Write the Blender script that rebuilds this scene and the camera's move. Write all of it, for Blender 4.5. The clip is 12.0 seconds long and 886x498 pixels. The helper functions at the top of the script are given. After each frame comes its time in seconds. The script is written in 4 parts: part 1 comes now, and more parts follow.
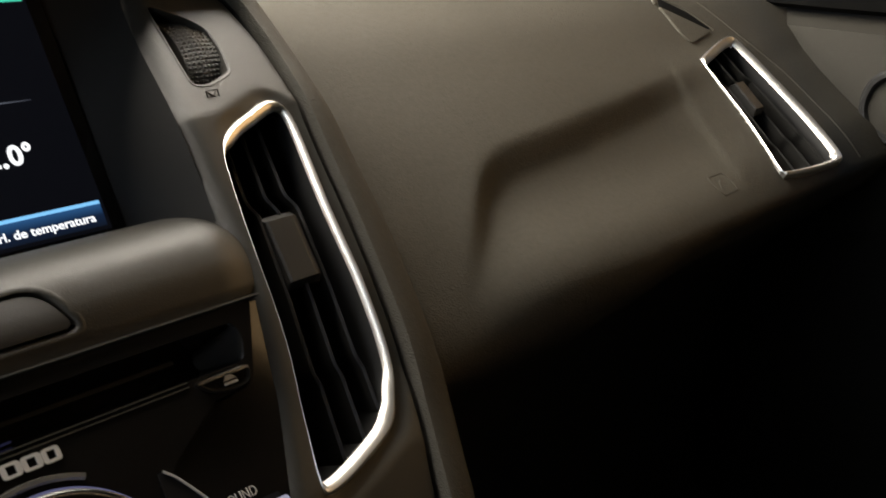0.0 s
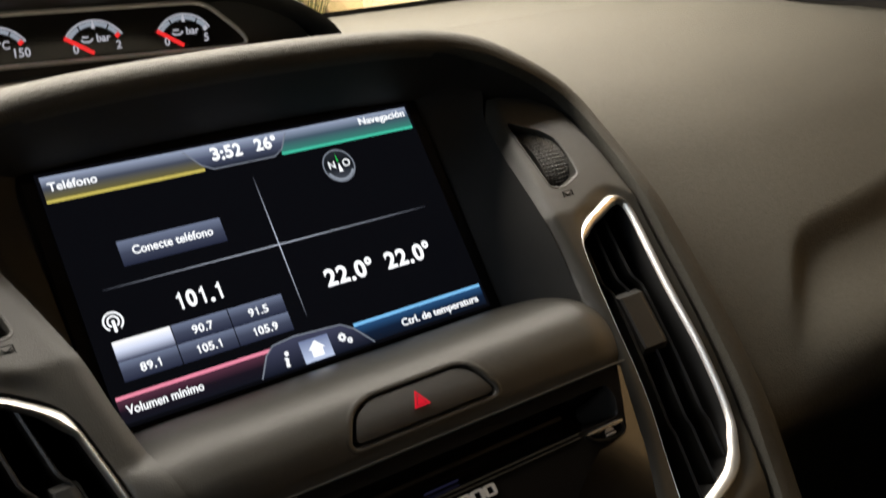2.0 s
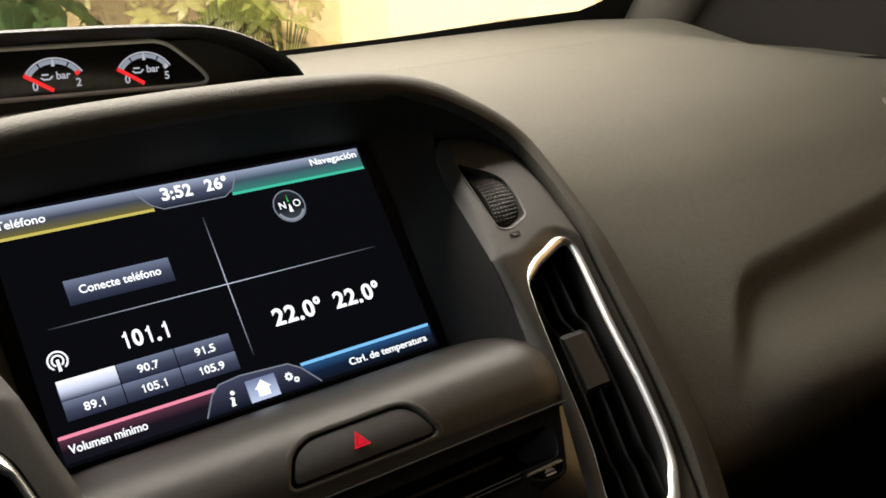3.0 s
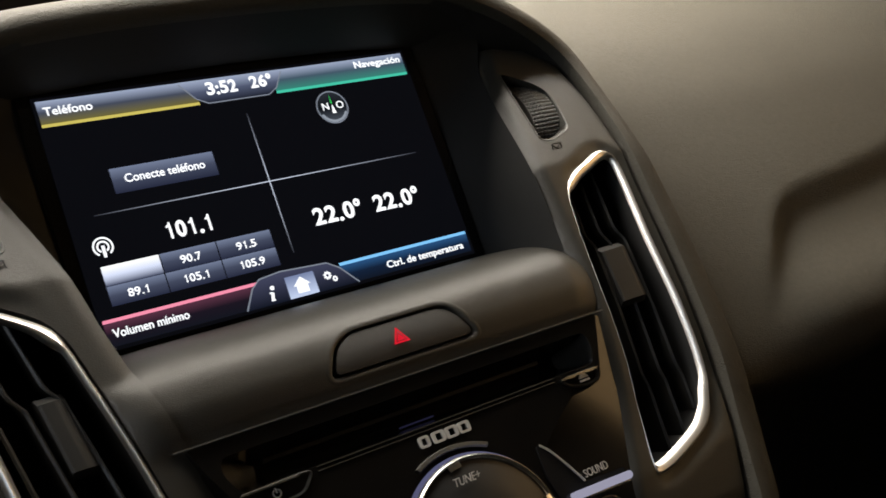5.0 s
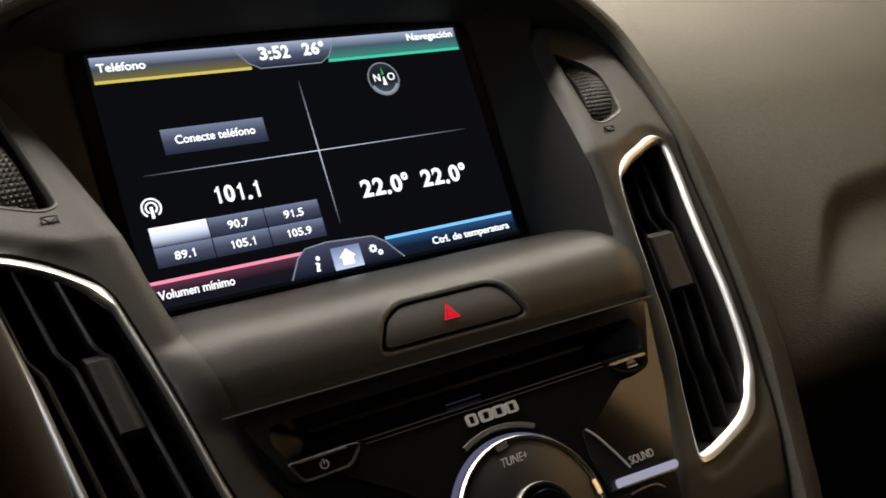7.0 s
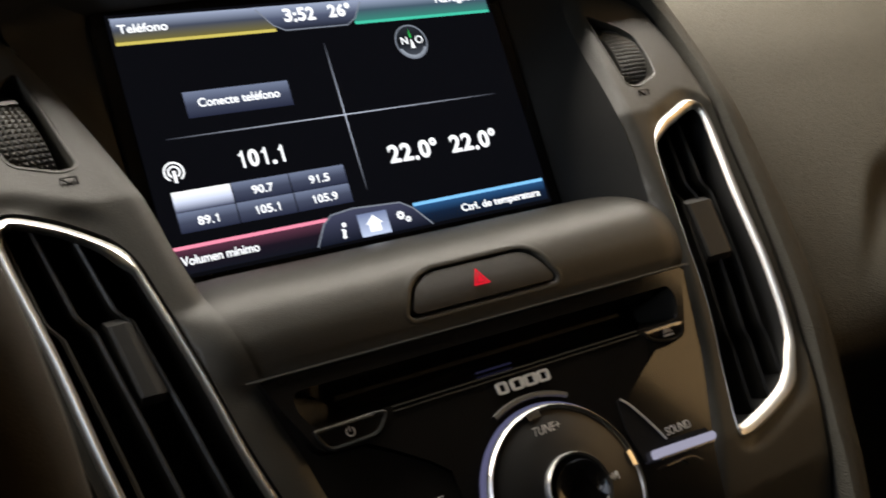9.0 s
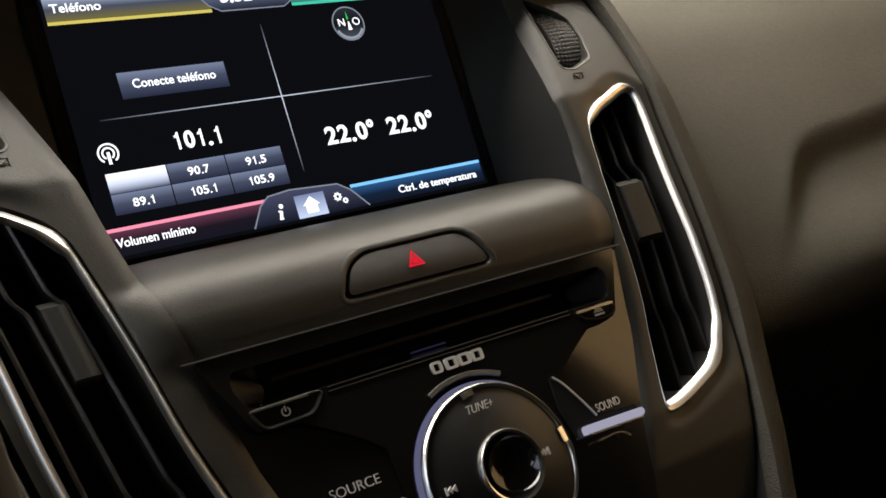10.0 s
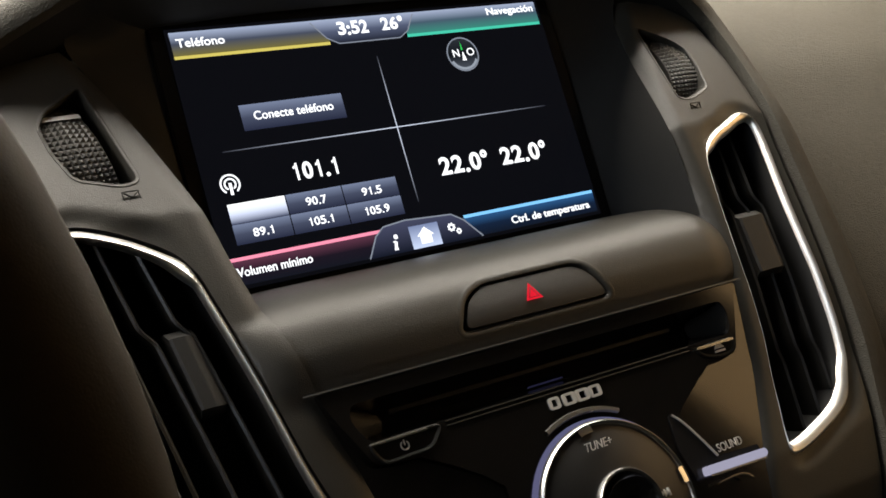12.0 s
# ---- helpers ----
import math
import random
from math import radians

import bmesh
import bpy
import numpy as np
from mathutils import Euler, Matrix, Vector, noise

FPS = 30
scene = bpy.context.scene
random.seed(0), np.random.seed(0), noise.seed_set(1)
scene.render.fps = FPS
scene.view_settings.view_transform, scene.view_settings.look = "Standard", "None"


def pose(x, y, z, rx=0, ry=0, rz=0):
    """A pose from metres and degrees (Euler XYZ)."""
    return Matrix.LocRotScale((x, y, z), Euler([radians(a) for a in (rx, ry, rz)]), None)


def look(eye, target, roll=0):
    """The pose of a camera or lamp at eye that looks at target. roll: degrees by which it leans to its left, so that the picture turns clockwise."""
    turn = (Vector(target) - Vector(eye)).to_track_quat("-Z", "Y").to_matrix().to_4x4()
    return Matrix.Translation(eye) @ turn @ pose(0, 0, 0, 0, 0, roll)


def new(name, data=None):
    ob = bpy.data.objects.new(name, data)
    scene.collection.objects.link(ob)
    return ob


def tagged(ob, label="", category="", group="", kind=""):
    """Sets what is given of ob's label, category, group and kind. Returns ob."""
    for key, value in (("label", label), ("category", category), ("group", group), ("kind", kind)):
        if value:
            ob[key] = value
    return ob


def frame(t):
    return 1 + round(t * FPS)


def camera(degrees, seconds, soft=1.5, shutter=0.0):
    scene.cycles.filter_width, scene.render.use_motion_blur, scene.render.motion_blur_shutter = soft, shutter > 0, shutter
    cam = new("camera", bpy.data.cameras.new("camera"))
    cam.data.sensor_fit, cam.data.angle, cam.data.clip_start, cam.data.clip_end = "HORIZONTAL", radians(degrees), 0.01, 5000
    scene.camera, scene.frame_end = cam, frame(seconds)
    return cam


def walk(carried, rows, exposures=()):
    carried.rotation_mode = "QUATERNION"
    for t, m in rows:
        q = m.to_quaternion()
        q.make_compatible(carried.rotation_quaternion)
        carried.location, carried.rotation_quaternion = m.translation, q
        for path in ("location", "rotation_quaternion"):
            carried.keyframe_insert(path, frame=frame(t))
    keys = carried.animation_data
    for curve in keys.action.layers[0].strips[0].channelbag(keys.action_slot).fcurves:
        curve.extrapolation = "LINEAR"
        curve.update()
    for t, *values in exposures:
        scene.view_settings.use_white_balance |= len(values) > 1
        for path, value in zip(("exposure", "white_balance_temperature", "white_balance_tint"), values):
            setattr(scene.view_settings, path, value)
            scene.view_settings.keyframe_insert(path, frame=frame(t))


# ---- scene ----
from mathutils.bvhtree import BVHTree

# ---------------------------------------------------------------- camera
cam = camera(47.0, 12.0, soft=1.6, shutter=0.6)
PATH = [
    (0, -0.1016, -0.3690, 1.0166, 71.87, 0.17, -47.81),
    (0.5, -0.1090, -0.3756, 1.0264, 72.02, 1.16, -45.87),
    (1, -0.1349, -0.4018, 1.0387, 71.89, 4.07, -41.97),
    (1.5, -0.1688, -0.3999, 1.0632, 71.33, 5.51, -37.92),
    (2, -0.1806, -0.3930, 1.0583, 74.61, 6.04, -35.53),
    (2.5, -0.1756, -0.4001, 1.0615, 76.27, 5.96, -36.55),
    (3, -0.1717, -0.4057, 1.0628, 76.22, 5.42, -36.59),
    (3.2, -0.1683, -0.4074, 1.0641, 75.34, 5.39, -36.17),
    (4.8, -0.1824, -0.4000, 1.0504, 72.73, 3.24, -35.52),
    (5, -0.1843, -0.4023, 1.0522, 72.61, 3.21, -35.12),
    (5.5, -0.1882, -0.4011, 1.0532, 72.66, 2.81, -34.18),
    (6, -0.1908, -0.3984, 1.0524, 72.34, 2.09, -33.97),
    (6.5, -0.1937, -0.3941, 1.0510, 71.92, 1.21, -34.42),
    (7, -0.1958, -0.3887, 1.0468, 71.93, 0.81, -33.86),
    (7.2, -0.1957, -0.3877, 1.0458, 71.88, 1.25, -32.33),
    (8.8, -0.1938, -0.3789, 1.0351, 71.44, 1.41, -31.76),
    (9, -0.1914, -0.3811, 1.0362, 71.07, 1.33, -32.35),
    (9.5, -0.1895, -0.3852, 1.0359, 70.60, 0.76, -34.40),
    (10, -0.1907, -0.3870, 1.0392, 69.78, 0.36, -35.25),
    (10.5, -0.1920, -0.3809, 1.0354, 70.51, 0.72, -34.24),
    (11, -0.1940, -0.3765, 1.0375, 70.88, 1.00, -32.40),
    (11.5, -0.1946, -0.3802, 1.0426, 70.85, 1.43, -30.57),
    (12, -0.1972, -0.3785, 1.0426, 71.04, 1.47, -30.31),
]
walk(cam, [(t, pose(*row)) for t, *row in PATH], exposures=((0, 1.26), (1.0, 1.22), (2.0, 1.12), (3.0, 1.16), (5.0, 1.18), (7, 1.28), (9, 1.32), (12, 1.38)))

# ---------------------------------------------------------------- light
world = bpy.data.worlds.new("sky")
scene.world = world
world.use_nodes = True
wn = world.node_tree
sky = wn.nodes.new("ShaderNodeTexSky")
sky.sky_type, sky.sun_disc = "NISHITA", False
sky.sun_elevation, sky.sun_rotation = radians(44), radians(225)
wn.links.new(sky.outputs[0], wn.nodes["Background"].inputs[0])
wn.nodes["Background"].inputs[1].default_value = 0.08

sun = new("sun", bpy.data.lights.new("sun", "SUN"))
sun.data.energy, sun.data.angle, sun.data.color = 5.0, radians(0.5), (1.0, 0.86, 0.62)
sun.matrix_world = look((-2.9, -2.9, 4.0), (0, 0, 0))


def area(name, m, w, h, watts, colour):
    lamp = new(name, bpy.data.lights.new(name, "AREA"))
    lamp.data.shape, lamp.data.size, lamp.data.size_y = "RECTANGLE", w, h
    lamp.data.energy, lamp.data.color = watts, colour
    lamp.matrix_world = m
    return lamp


WARM = (1.0, 0.922, 0.810)
# daylight in the openings of the windscreen and the two front windows
area("windscreen_daylight", look((-0.04, 0.270, 1.264), (-0.04, 0.065, 0.60)), 1.03, 0.41, 7.5, WARM)
area("driver_window_daylight", look((-0.755, -0.14, 1.26), (0.10, -0.10, 0.95)), 0.60, 0.32, 0.24, WARM)


# ---------------------------------------------------------------- materials


def material(name):
    m = bpy.data.materials.new(name)
    m.use_nodes = True
    n = m.node_tree
    return m, n, n.nodes["Principled BSDF"]


def surface(name, colour, rough, metal=0.0, grain=0.0, bump=0.0, vary=0.15, wear=0.0, spec=0.5, coat=0.0):
    """Two scales of colour change, and a fine relief of cells as on grained plastic."""
    m, n, b = material(name)
    pos = n.nodes.new("ShaderNodeNewGeometry").outputs["Position"]
    big = n.nodes.new("ShaderNodeTexNoise")
    big.inputs["Scale"].default_value, big.inputs["Detail"].default_value = 9, 6
    fine = n.nodes.new("ShaderNodeTexNoise")
    fine.inputs["Scale"].default_value, fine.inputs["Detail"].default_value = 420, 3
    n.links.new(pos, big.inputs["Vector"])
    n.links.new(pos, fine.inputs["Vector"])
    add = n.nodes.new("ShaderNodeMath")
    add.operation = "ADD"
    n.links.new(big.outputs["Fac"], add.inputs[0])
    n.links.new(fine.outputs["Fac"], add.inputs[1])
    ramp = n.nodes.new("ShaderNodeMapRange")
    ramp.inputs["From Min"].default_value, ramp.inputs["From Max"].default_value = 0.6, 1.4
    ramp.inputs["To Min"].default_value, ramp.inputs["To Max"].default_value = 1 - vary, 1 + vary
    n.links.new(add.outputs[0], ramp.inputs["Value"])
    mul = n.nodes.new("ShaderNodeMix")
    mul.data_type, mul.blend_type = "RGBA", "MULTIPLY"
    mul.inputs["Factor"].default_value = 1
    mul.inputs[6].default_value = (*colour, 1)
    n.links.new(ramp.outputs[0], mul.inputs[7])
    n.links.new(mul.outputs[2], b.inputs["Base Color"])
    rr = n.nodes.new("ShaderNodeMapRange")
    rr.inputs["To Min"].default_value, rr.inputs["To Max"].default_value = max(rough - 0.08 - wear, 0.02), rough + 0.08
    n.links.new(big.outputs["Fac"], rr.inputs["Value"])
    n.links.new(rr.outputs[0], b.inputs["Roughness"])
    b.inputs["Metallic"].default_value = metal
    b.inputs["Specular IOR Level"].default_value = spec
    b.inputs["Coat Weight"].default_value = coat
    b.inputs["Coat Roughness"].default_value = 0.03
    if bump:
        cell = n.nodes.new("ShaderNodeTexVoronoi")
        cell.inputs["Scale"].default_value = grain
        n.links.new(pos, cell.inputs["Vector"])
        bp = n.nodes.new("ShaderNodeBump")
        bp.inputs["Strength"].default_value, bp.inputs["Distance"].default_value = bump, 0.0006
        n.links.new(cell.outputs["Distance"], bp.inputs["Height"])
        n.links.new(bp.outputs[0], b.inputs["Normal"])
    return m


def creased(m, scale, strength):
    """Shallow leather-like creases under the fine grain."""
    n = m.node_tree
    first = next(q for q in n.nodes if q.type == "BUMP")
    pos = n.nodes.new("ShaderNodeNewGeometry").outputs["Position"]
    wob = n.nodes.new("ShaderNodeTexNoise")
    wob.inputs["Scale"].default_value, wob.inputs["Detail"].default_value = scale, 5
    wob.inputs["Distortion"].default_value = 1.2
    n.links.new(pos, wob.inputs["Vector"])
    bp = n.nodes.new("ShaderNodeBump")
    bp.inputs["Strength"].default_value, bp.inputs["Distance"].default_value = strength, 0.0015
    n.links.new(wob.outputs["Fac"], bp.inputs["Height"])
    n.links.new(bp.outputs[0], first.inputs["Normal"])
    return m


def glow(name, colour, strength=1.0):
    m, n, b = material(name)
    b.inputs["Base Color"].default_value = (0.002, 0.002, 0.002, 1)
    b.inputs["Emission Color"].default_value = (*colour, 1)
    b.inputs["Emission Strength"].default_value = strength * 0.5
    b.inputs["Roughness"].default_value, b.inputs["Specular IOR Level"].default_value = 0.12, 0.12
    return m


def glow_ramp(name, low, high, axis=1, mid=None):
    """A lit picture field that runs from one colour at its foot to another at its head."""
    m, n, b = material(name)
    co = n.nodes.new("ShaderNodeTexCoord")
    sep = n.nodes.new("ShaderNodeSeparateXYZ")
    ramp = n.nodes.new("ShaderNodeValToRGB")
    n.links.new(co.outputs["Generated"], sep.inputs[0])
    n.links.new(sep.outputs[axis], ramp.inputs[0])
    ramp.color_ramp.elements[0].color, ramp.color_ramp.elements[1].color = (*low, 1), (*high, 1)
    if mid:
        e = ramp.color_ramp.elements.new(0.5)
        e.color = (*mid, 1)
    b.inputs["Base Color"].default_value = (0.002, 0.002, 0.002, 1)
    n.links.new(ramp.outputs[0], b.inputs["Emission Color"])
    b.inputs["Emission Strength"].default_value = 0.5
    b.inputs["Roughness"].default_value, b.inputs["Specular IOR Level"].default_value = 0.12, 0.12
    return m


PAD = creased(surface("grained_dash_pad", (0.081, 0.0748, 0.0590), 0.74, grain=1500, bump=0.50, vary=0.12, spec=0.18), 170, 0.22)
HOODM = creased(surface("grained_hood_skin", (0.065, 0.0602, 0.0480), 0.70, grain=1500, bump=0.50, vary=0.10, spec=0.24), 170, 0.25)
FASCIA = surface("satin_fascia_plastic", (0.0475, 0.0448, 0.0375), 0.42, grain=2600, bump=0.18, vary=0.07)
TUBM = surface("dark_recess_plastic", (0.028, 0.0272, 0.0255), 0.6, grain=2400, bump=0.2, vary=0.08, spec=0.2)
BLACK = surface("matt_black_plastic", (0.016, 0.016, 0.0155), 0.55, vary=0.1)
SLATM = surface("vane_black_plastic", (0.019, 0.0184, 0.0168), 0.34, grain=2600, bump=0.12, vary=0.1)
TABM = surface("tab_grey_plastic", (0.031, 0.0303, 0.0282), 0.45, grain=2600, bump=0.15, vary=0.08, spec=0.25)
GLOSS = surface("piano_black", (0.010, 0.009, 0.008), 0.07, vary=0.2, spec=0.7, wear=0.02)
CHROME = surface("satin_chrome", (0.88, 0.86, 0.81), 0.36, metal=1.0, vary=0.05)
SHINE = surface("bright_chrome", (0.86, 0.85, 0.83), 0.22, metal=1.0, vary=0.03)
RUBBER = surface("knurled_rubber", (0.064, 0.0605, 0.053), 0.5, vary=0.12)
INK = surface("printed_grey_ink", (0.62, 0.61, 0.59), 0.5, vary=0.05)
ENGRAVE = surface("engraved_mark", (0.02, 0.02, 0.019), 0.6, vary=0.1)
HEADLINER = surface("headliner_cloth", (0.035, 0.034, 0.032), 0.9, grain=900, bump=0.4, vary=0.08)
DOORM = surface("door_skin", (0.038, 0.036, 0.030), 0.8, grain=1400, bump=0.3, vary=0.08, spec=0.15)
PILLAR = surface("pillar_skin", (0.085, 0.079, 0.067), 0.7, grain=1400, bump=0.3, vary=0.08, spec=0.25)
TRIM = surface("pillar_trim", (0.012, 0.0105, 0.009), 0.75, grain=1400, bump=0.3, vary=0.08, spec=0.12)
SEAL = surface("matte_seal_rubber", (0.007, 0.007, 0.0068), 0.9, vary=0.1, spec=0.05)
CARPET = surface("dark_carpet", (0.02, 0.02, 0.02), 0.95, grain=500, bump=0.6, vary=0.25)
CREAM = surface("cream_render", (0.62, 0.475, 0.275), 0.9, grain=40, bump=0.5, vary=0.12)
OCHRE = surface("ochre_render", (0.46, 0.315, 0.165), 0.9, grain=40, bump=0.5, vary=0.12)
PALE = surface("pale_render", (0.82, 0.75, 0.55), 0.9, grain=40, bump=0.5, vary=0.12)
PAVING = surface("grey_paving", (0.30, 0.28, 0.25), 0.9, grain=60, bump=0.5, vary=0.2)
LEAF = surface("green_leaf", (0.045, 0.085, 0.022), 0.45, vary=0.35)
LEAF_Y = surface("yellow_green_leaf", (0.19, 0.215, 0.045), 0.45, vary=0.35)
BARK = surface("stem_bark", (0.07, 0.06, 0.035), 0.85, vary=0.3)
WHITE = glow("lit_white", (0.95, 0.97, 1.0), 1.15)
DIM = glow("lit_grey", (0.42, 0.47, 0.55), 0.6)
REDLIT = glow("lit_red", (0.75, 0.012, 0.03), 0.8)
NEEDLE = glow("lit_needle_red", (0.9, 0.03, 0.03), 0.9)
KEYLIT = glow("lit_lavender", (0.36, 0.35, 0.46), 0.75)
RINGLIT = glow("lit_ring_violet", (0.16, 0.16, 0.30), 0.50)
SCALE = glow("lit_scale_white", (0.55, 0.55, 0.62), 0.75)
GLASS, gn, gb = material("clear_glass")
gb.inputs["Transmission Weight"].default_value, gb.inputs["Roughness"].default_value = 1.0, 0.0
gb.inputs["IOR"].default_value = 1.1

# ---------------------------------------------------------------- building helpers


def link(name, bm, mat, parent=None, smooth=40):
    bmesh.ops.recalc_face_normals(bm, faces=bm.faces)
    lim = radians(smooth)
    for f in bm.faces:
        f.smooth = True
    for e in bm.edges:
        e.smooth = not (len(e.link_faces) == 2 and e.calc_face_angle(0) > lim)
    me = bpy.data.meshes.new(name)
    bm.to_mesh(me)
    bm.free()
    me.materials.append(mat)
    ob = new(name, me)
    ob.parent = parent
    return ob


def part(name, bm, mat, parent, label="", smooth=40):
    return tagged(link(name, bm, mat, parent, smooth), label)


def thing(name, m, label, category, group="", kind=""):
    ob = new(name)
    ob.empty_display_size = 0.02
    ob.matrix_world = m
    return tagged(ob, label, category, group, kind)


def spline(points, n, closed=False):
    """Catmull-Rom through points, n samples a span."""
    p = [Vector(q) for q in points]
    out, k = [], len(p)
    for i in range(k if closed else k - 1):
        a = p[(i - 1) % k] if closed or i else p[0] * 2 - p[1]
        b, c = p[i], p[(i + 1) % k]
        d = p[(i + 2) % k] if closed or i + 2 < k else c * 2 - b
        for j in range(n):
            t = j / n
            out.append(0.5 * (2 * b + (c - a) * t + (2 * a - 5 * b + 4 * c - d) * t * t + (3 * b - a - 3 * c + d) * t ** 3))
    if not closed:
        out.append(p[-1])
    return out


def rounded(points, r, n=5):
    """A polygon with its corners rounded."""
    out, k = [], len(points)
    for i in range(k):
        a, b, c = (Vector(points[(i + j) % k]) for j in (-1, 0, 1))
        ra, rc = min(r, (a - b).length * 0.45), min(r, (c - b).length * 0.45)
        s, e = b + (a - b).normalized() * ra, b + (c - b).normalized() * rc
        for j in range(n + 1):
            t = j / n
            out.append(s * (1 - t) ** 2 + b * 2 * t * (1 - t) + e * t * t)
    return out


def step(x, a, b):
    t = min(max((x - a) / (b - a), 0.0), 1.0)
    return t * t * (3 - 2 * t)


def curve_of(xs, ys):
    return lambda x: float(np.interp(x, xs, ys))


def grid(rows, closed=False):
    """A sheet through rows of points."""
    bm = bmesh.new()
    vs = [[bm.verts.new(p) for p in r] for r in rows]
    m = len(rows[0])
    for a, b in zip(vs, vs[1:]):
        for j in range(m if closed else m - 1):
            bm.faces.new((a[j], a[(j + 1) % m], b[(j + 1) % m], b[j]))
    return bm


def inside(p, poly):
    hit, k = False, len(poly)
    for i in range(k):
        a, b = poly[i], poly[i - 1]
        if (a[1] > p[1]) != (b[1] > p[1]) and p[0] < (b[0] - a[0]) * (p[1] - a[1]) / (b[1] - a[1]) + a[0]:
            hit = not hit
    return hit


def sheet(outline, holes, lift, cell, back=0.004):
    """A sheet over an outline with holes in it; lift gives the place of (u, v). Its edges turn back by back."""
    from mathutils.geometry import delaunay_2d_cdt
    loops = [outline, *holes]
    pts, edges = [], []
    for loop in loops:
        s = len(pts)
        pts += [Vector(p[:2]) for p in loop]
        edges += [(s + i, s + (i + 1) % len(loop)) for i in range(len(loop))]
    us, vs = [p[0] for p in outline], [p[1] for p in outline]
    ring = np.array([tuple(p) for p in pts])
    u = min(us) + cell / 2
    while u < max(us):
        v = min(vs) + cell / 2
        while v < max(vs):
            if inside((u, v), outline) and not any(inside((u, v), h) for h in holes) and np.min(np.hypot(ring[:, 0] - u, ring[:, 1] - v)) > cell * 0.5:
                pts.append(Vector((u, v)))
            v += cell
        u += cell
    got = delaunay_2d_cdt(pts, edges, [], 0, 1e-7)
    bm = bmesh.new()
    made = [bm.verts.new(lift(p.x, p.y)) for p in got[0]]
    for f in got[2]:
        c = sum((got[0][i] for i in f), Vector((0, 0))) / len(f)
        if inside(c, outline) and not any(inside(c, h) for h in holes):
            bm.faces.new([made[i] for i in f])
    loose = [v for v in bm.verts if not v.link_faces]
    bmesh.ops.delete(bm, geom=loose, context="VERTS")
    if back:
        rim = [e for e in bm.edges if len(e.link_faces) == 1]
        ext = bmesh.ops.extrude_edge_only(bm, edges=rim)["geom"]
        for v in ext:
            if isinstance(v, bmesh.types.BMVert):
                v.co.y += back
    return bm


def ring(path, profile, lift, closed=True, grow=None, steep=0.0, shift=None):
    """A moulding round a path of (u, v): profile gives (inward, outward to the viewer)."""
    k = len(path)
    area2 = sum(path[i - 1][0] * path[i][1] - path[i][0] * path[i - 1][1] for i in range(k))
    sign = 1 if area2 > 0 else -1
    rows = []
    for i in range(k):
        a, b = path[(i - 1) % k], path[(i + 1) % k]
        if not closed:
            a, b = path[max(i - 1, 0)], path[min(i + 1, k - 1)]
        t = Vector((b[0] - a[0], b[1] - a[1])).normalized()
        n = Vector((-t.y, t.x)) * sign
        row = []
        f = grow(n) if grow else 1.0
        move, out = shift(n) if shift else (0.0, 1.0)
        for p, q in profile:
            if p > 0:
                p, q = p * f, q - steep * (f - 1) * p
            else:
                p *= min(f, 1.0) * out
            p += move
            if f < 0.6 and q > 0:                         # a thin edge is also a low one
                q *= f / 0.6
            w = Vector(lift(path[i][0] + n.x * p, path[i][1] + n.y * p))
            w.y -= q
            row.append(w)
        rows.append(row)
    if closed:
        rows.append(rows[0])
    bm = grid(rows)
    bmesh.ops.remove_doubles(bm, verts=bm.verts, dist=1e-6)
    return bm


def block(x0, x1, y0, y1, z0, z1, bevel=0.0):
    bm = bmesh.new()
    bmesh.ops.create_cube(bm, size=1, matrix=Matrix.Translation(((x0 + x1) / 2, (y0 + y1) / 2, (z0 + z1) / 2)) @ Matrix.Diagonal((x1 - x0, y1 - y0, z1 - z0, 1)))
    if bevel:
        bmesh.ops.bevel(bm, geom=bm.edges[:], offset=bevel, segments=2, affect="EDGES")
    return bm


def prism(poly, y0, y1):
    """A polygon of (u, v) made solid between two depths."""
    bm = bmesh.new()
    a = [bm.verts.new((p[0], y0, p[1])) for p in poly]
    b = [bm.verts.new((p[0], y1, p[1])) for p in poly]
    bm.faces.new(a)
    bm.faces.new(b[::-1])
    for i in range(len(poly)):
        j = (i + 1) % len(poly)
        bm.faces.new((a[j], a[i], b[i], b[j]))
    return bm


def lathe(profile, n, cu, cv, cy):
    """A turned piece: profile of (radius, out to the viewer) about an axis towards the viewer."""
    rows = []
    for r, q in profile:
        rows.append([(cu + r * math.cos(2 * math.pi * i / n), cy - q, cv + r * math.sin(2 * math.pi * i / n)) for i in range(n)])
    bm = grid(rows, closed=True)
    bmesh.ops.remove_doubles(bm, verts=bm.verts, dist=1e-6)
    return bm


def stroke(points, width, y, thick=0.0004):
    """A thin raised line of the given width along points of (u, v)."""
    pts = [Vector(p[:2]) for p in points]
    rows = []
    for i, p in enumerate(pts):
        t = (pts[min(i + 1, len(pts) - 1)] - pts[max(i - 1, 0)]).normalized()
        n = Vector((-t.y, t.x)) * width / 2
        rows.append([(p.x - n.x, y, p.y - n.y), (p.x - n.x, y - thick, p.y - n.y), (p.x + n.x, y - thick, p.y + n.y), (p.x + n.x, y, p.y + n.y)])
    return grid(rows)


def arc(cu, cv, r, a0, a1, n=16):
    return [(cu + r * math.cos(radians(a0 + (a1 - a0) * i / n)), cv + r * math.sin(radians(a0 + (a1 - a0) * i / n))) for i in range(n + 1)]


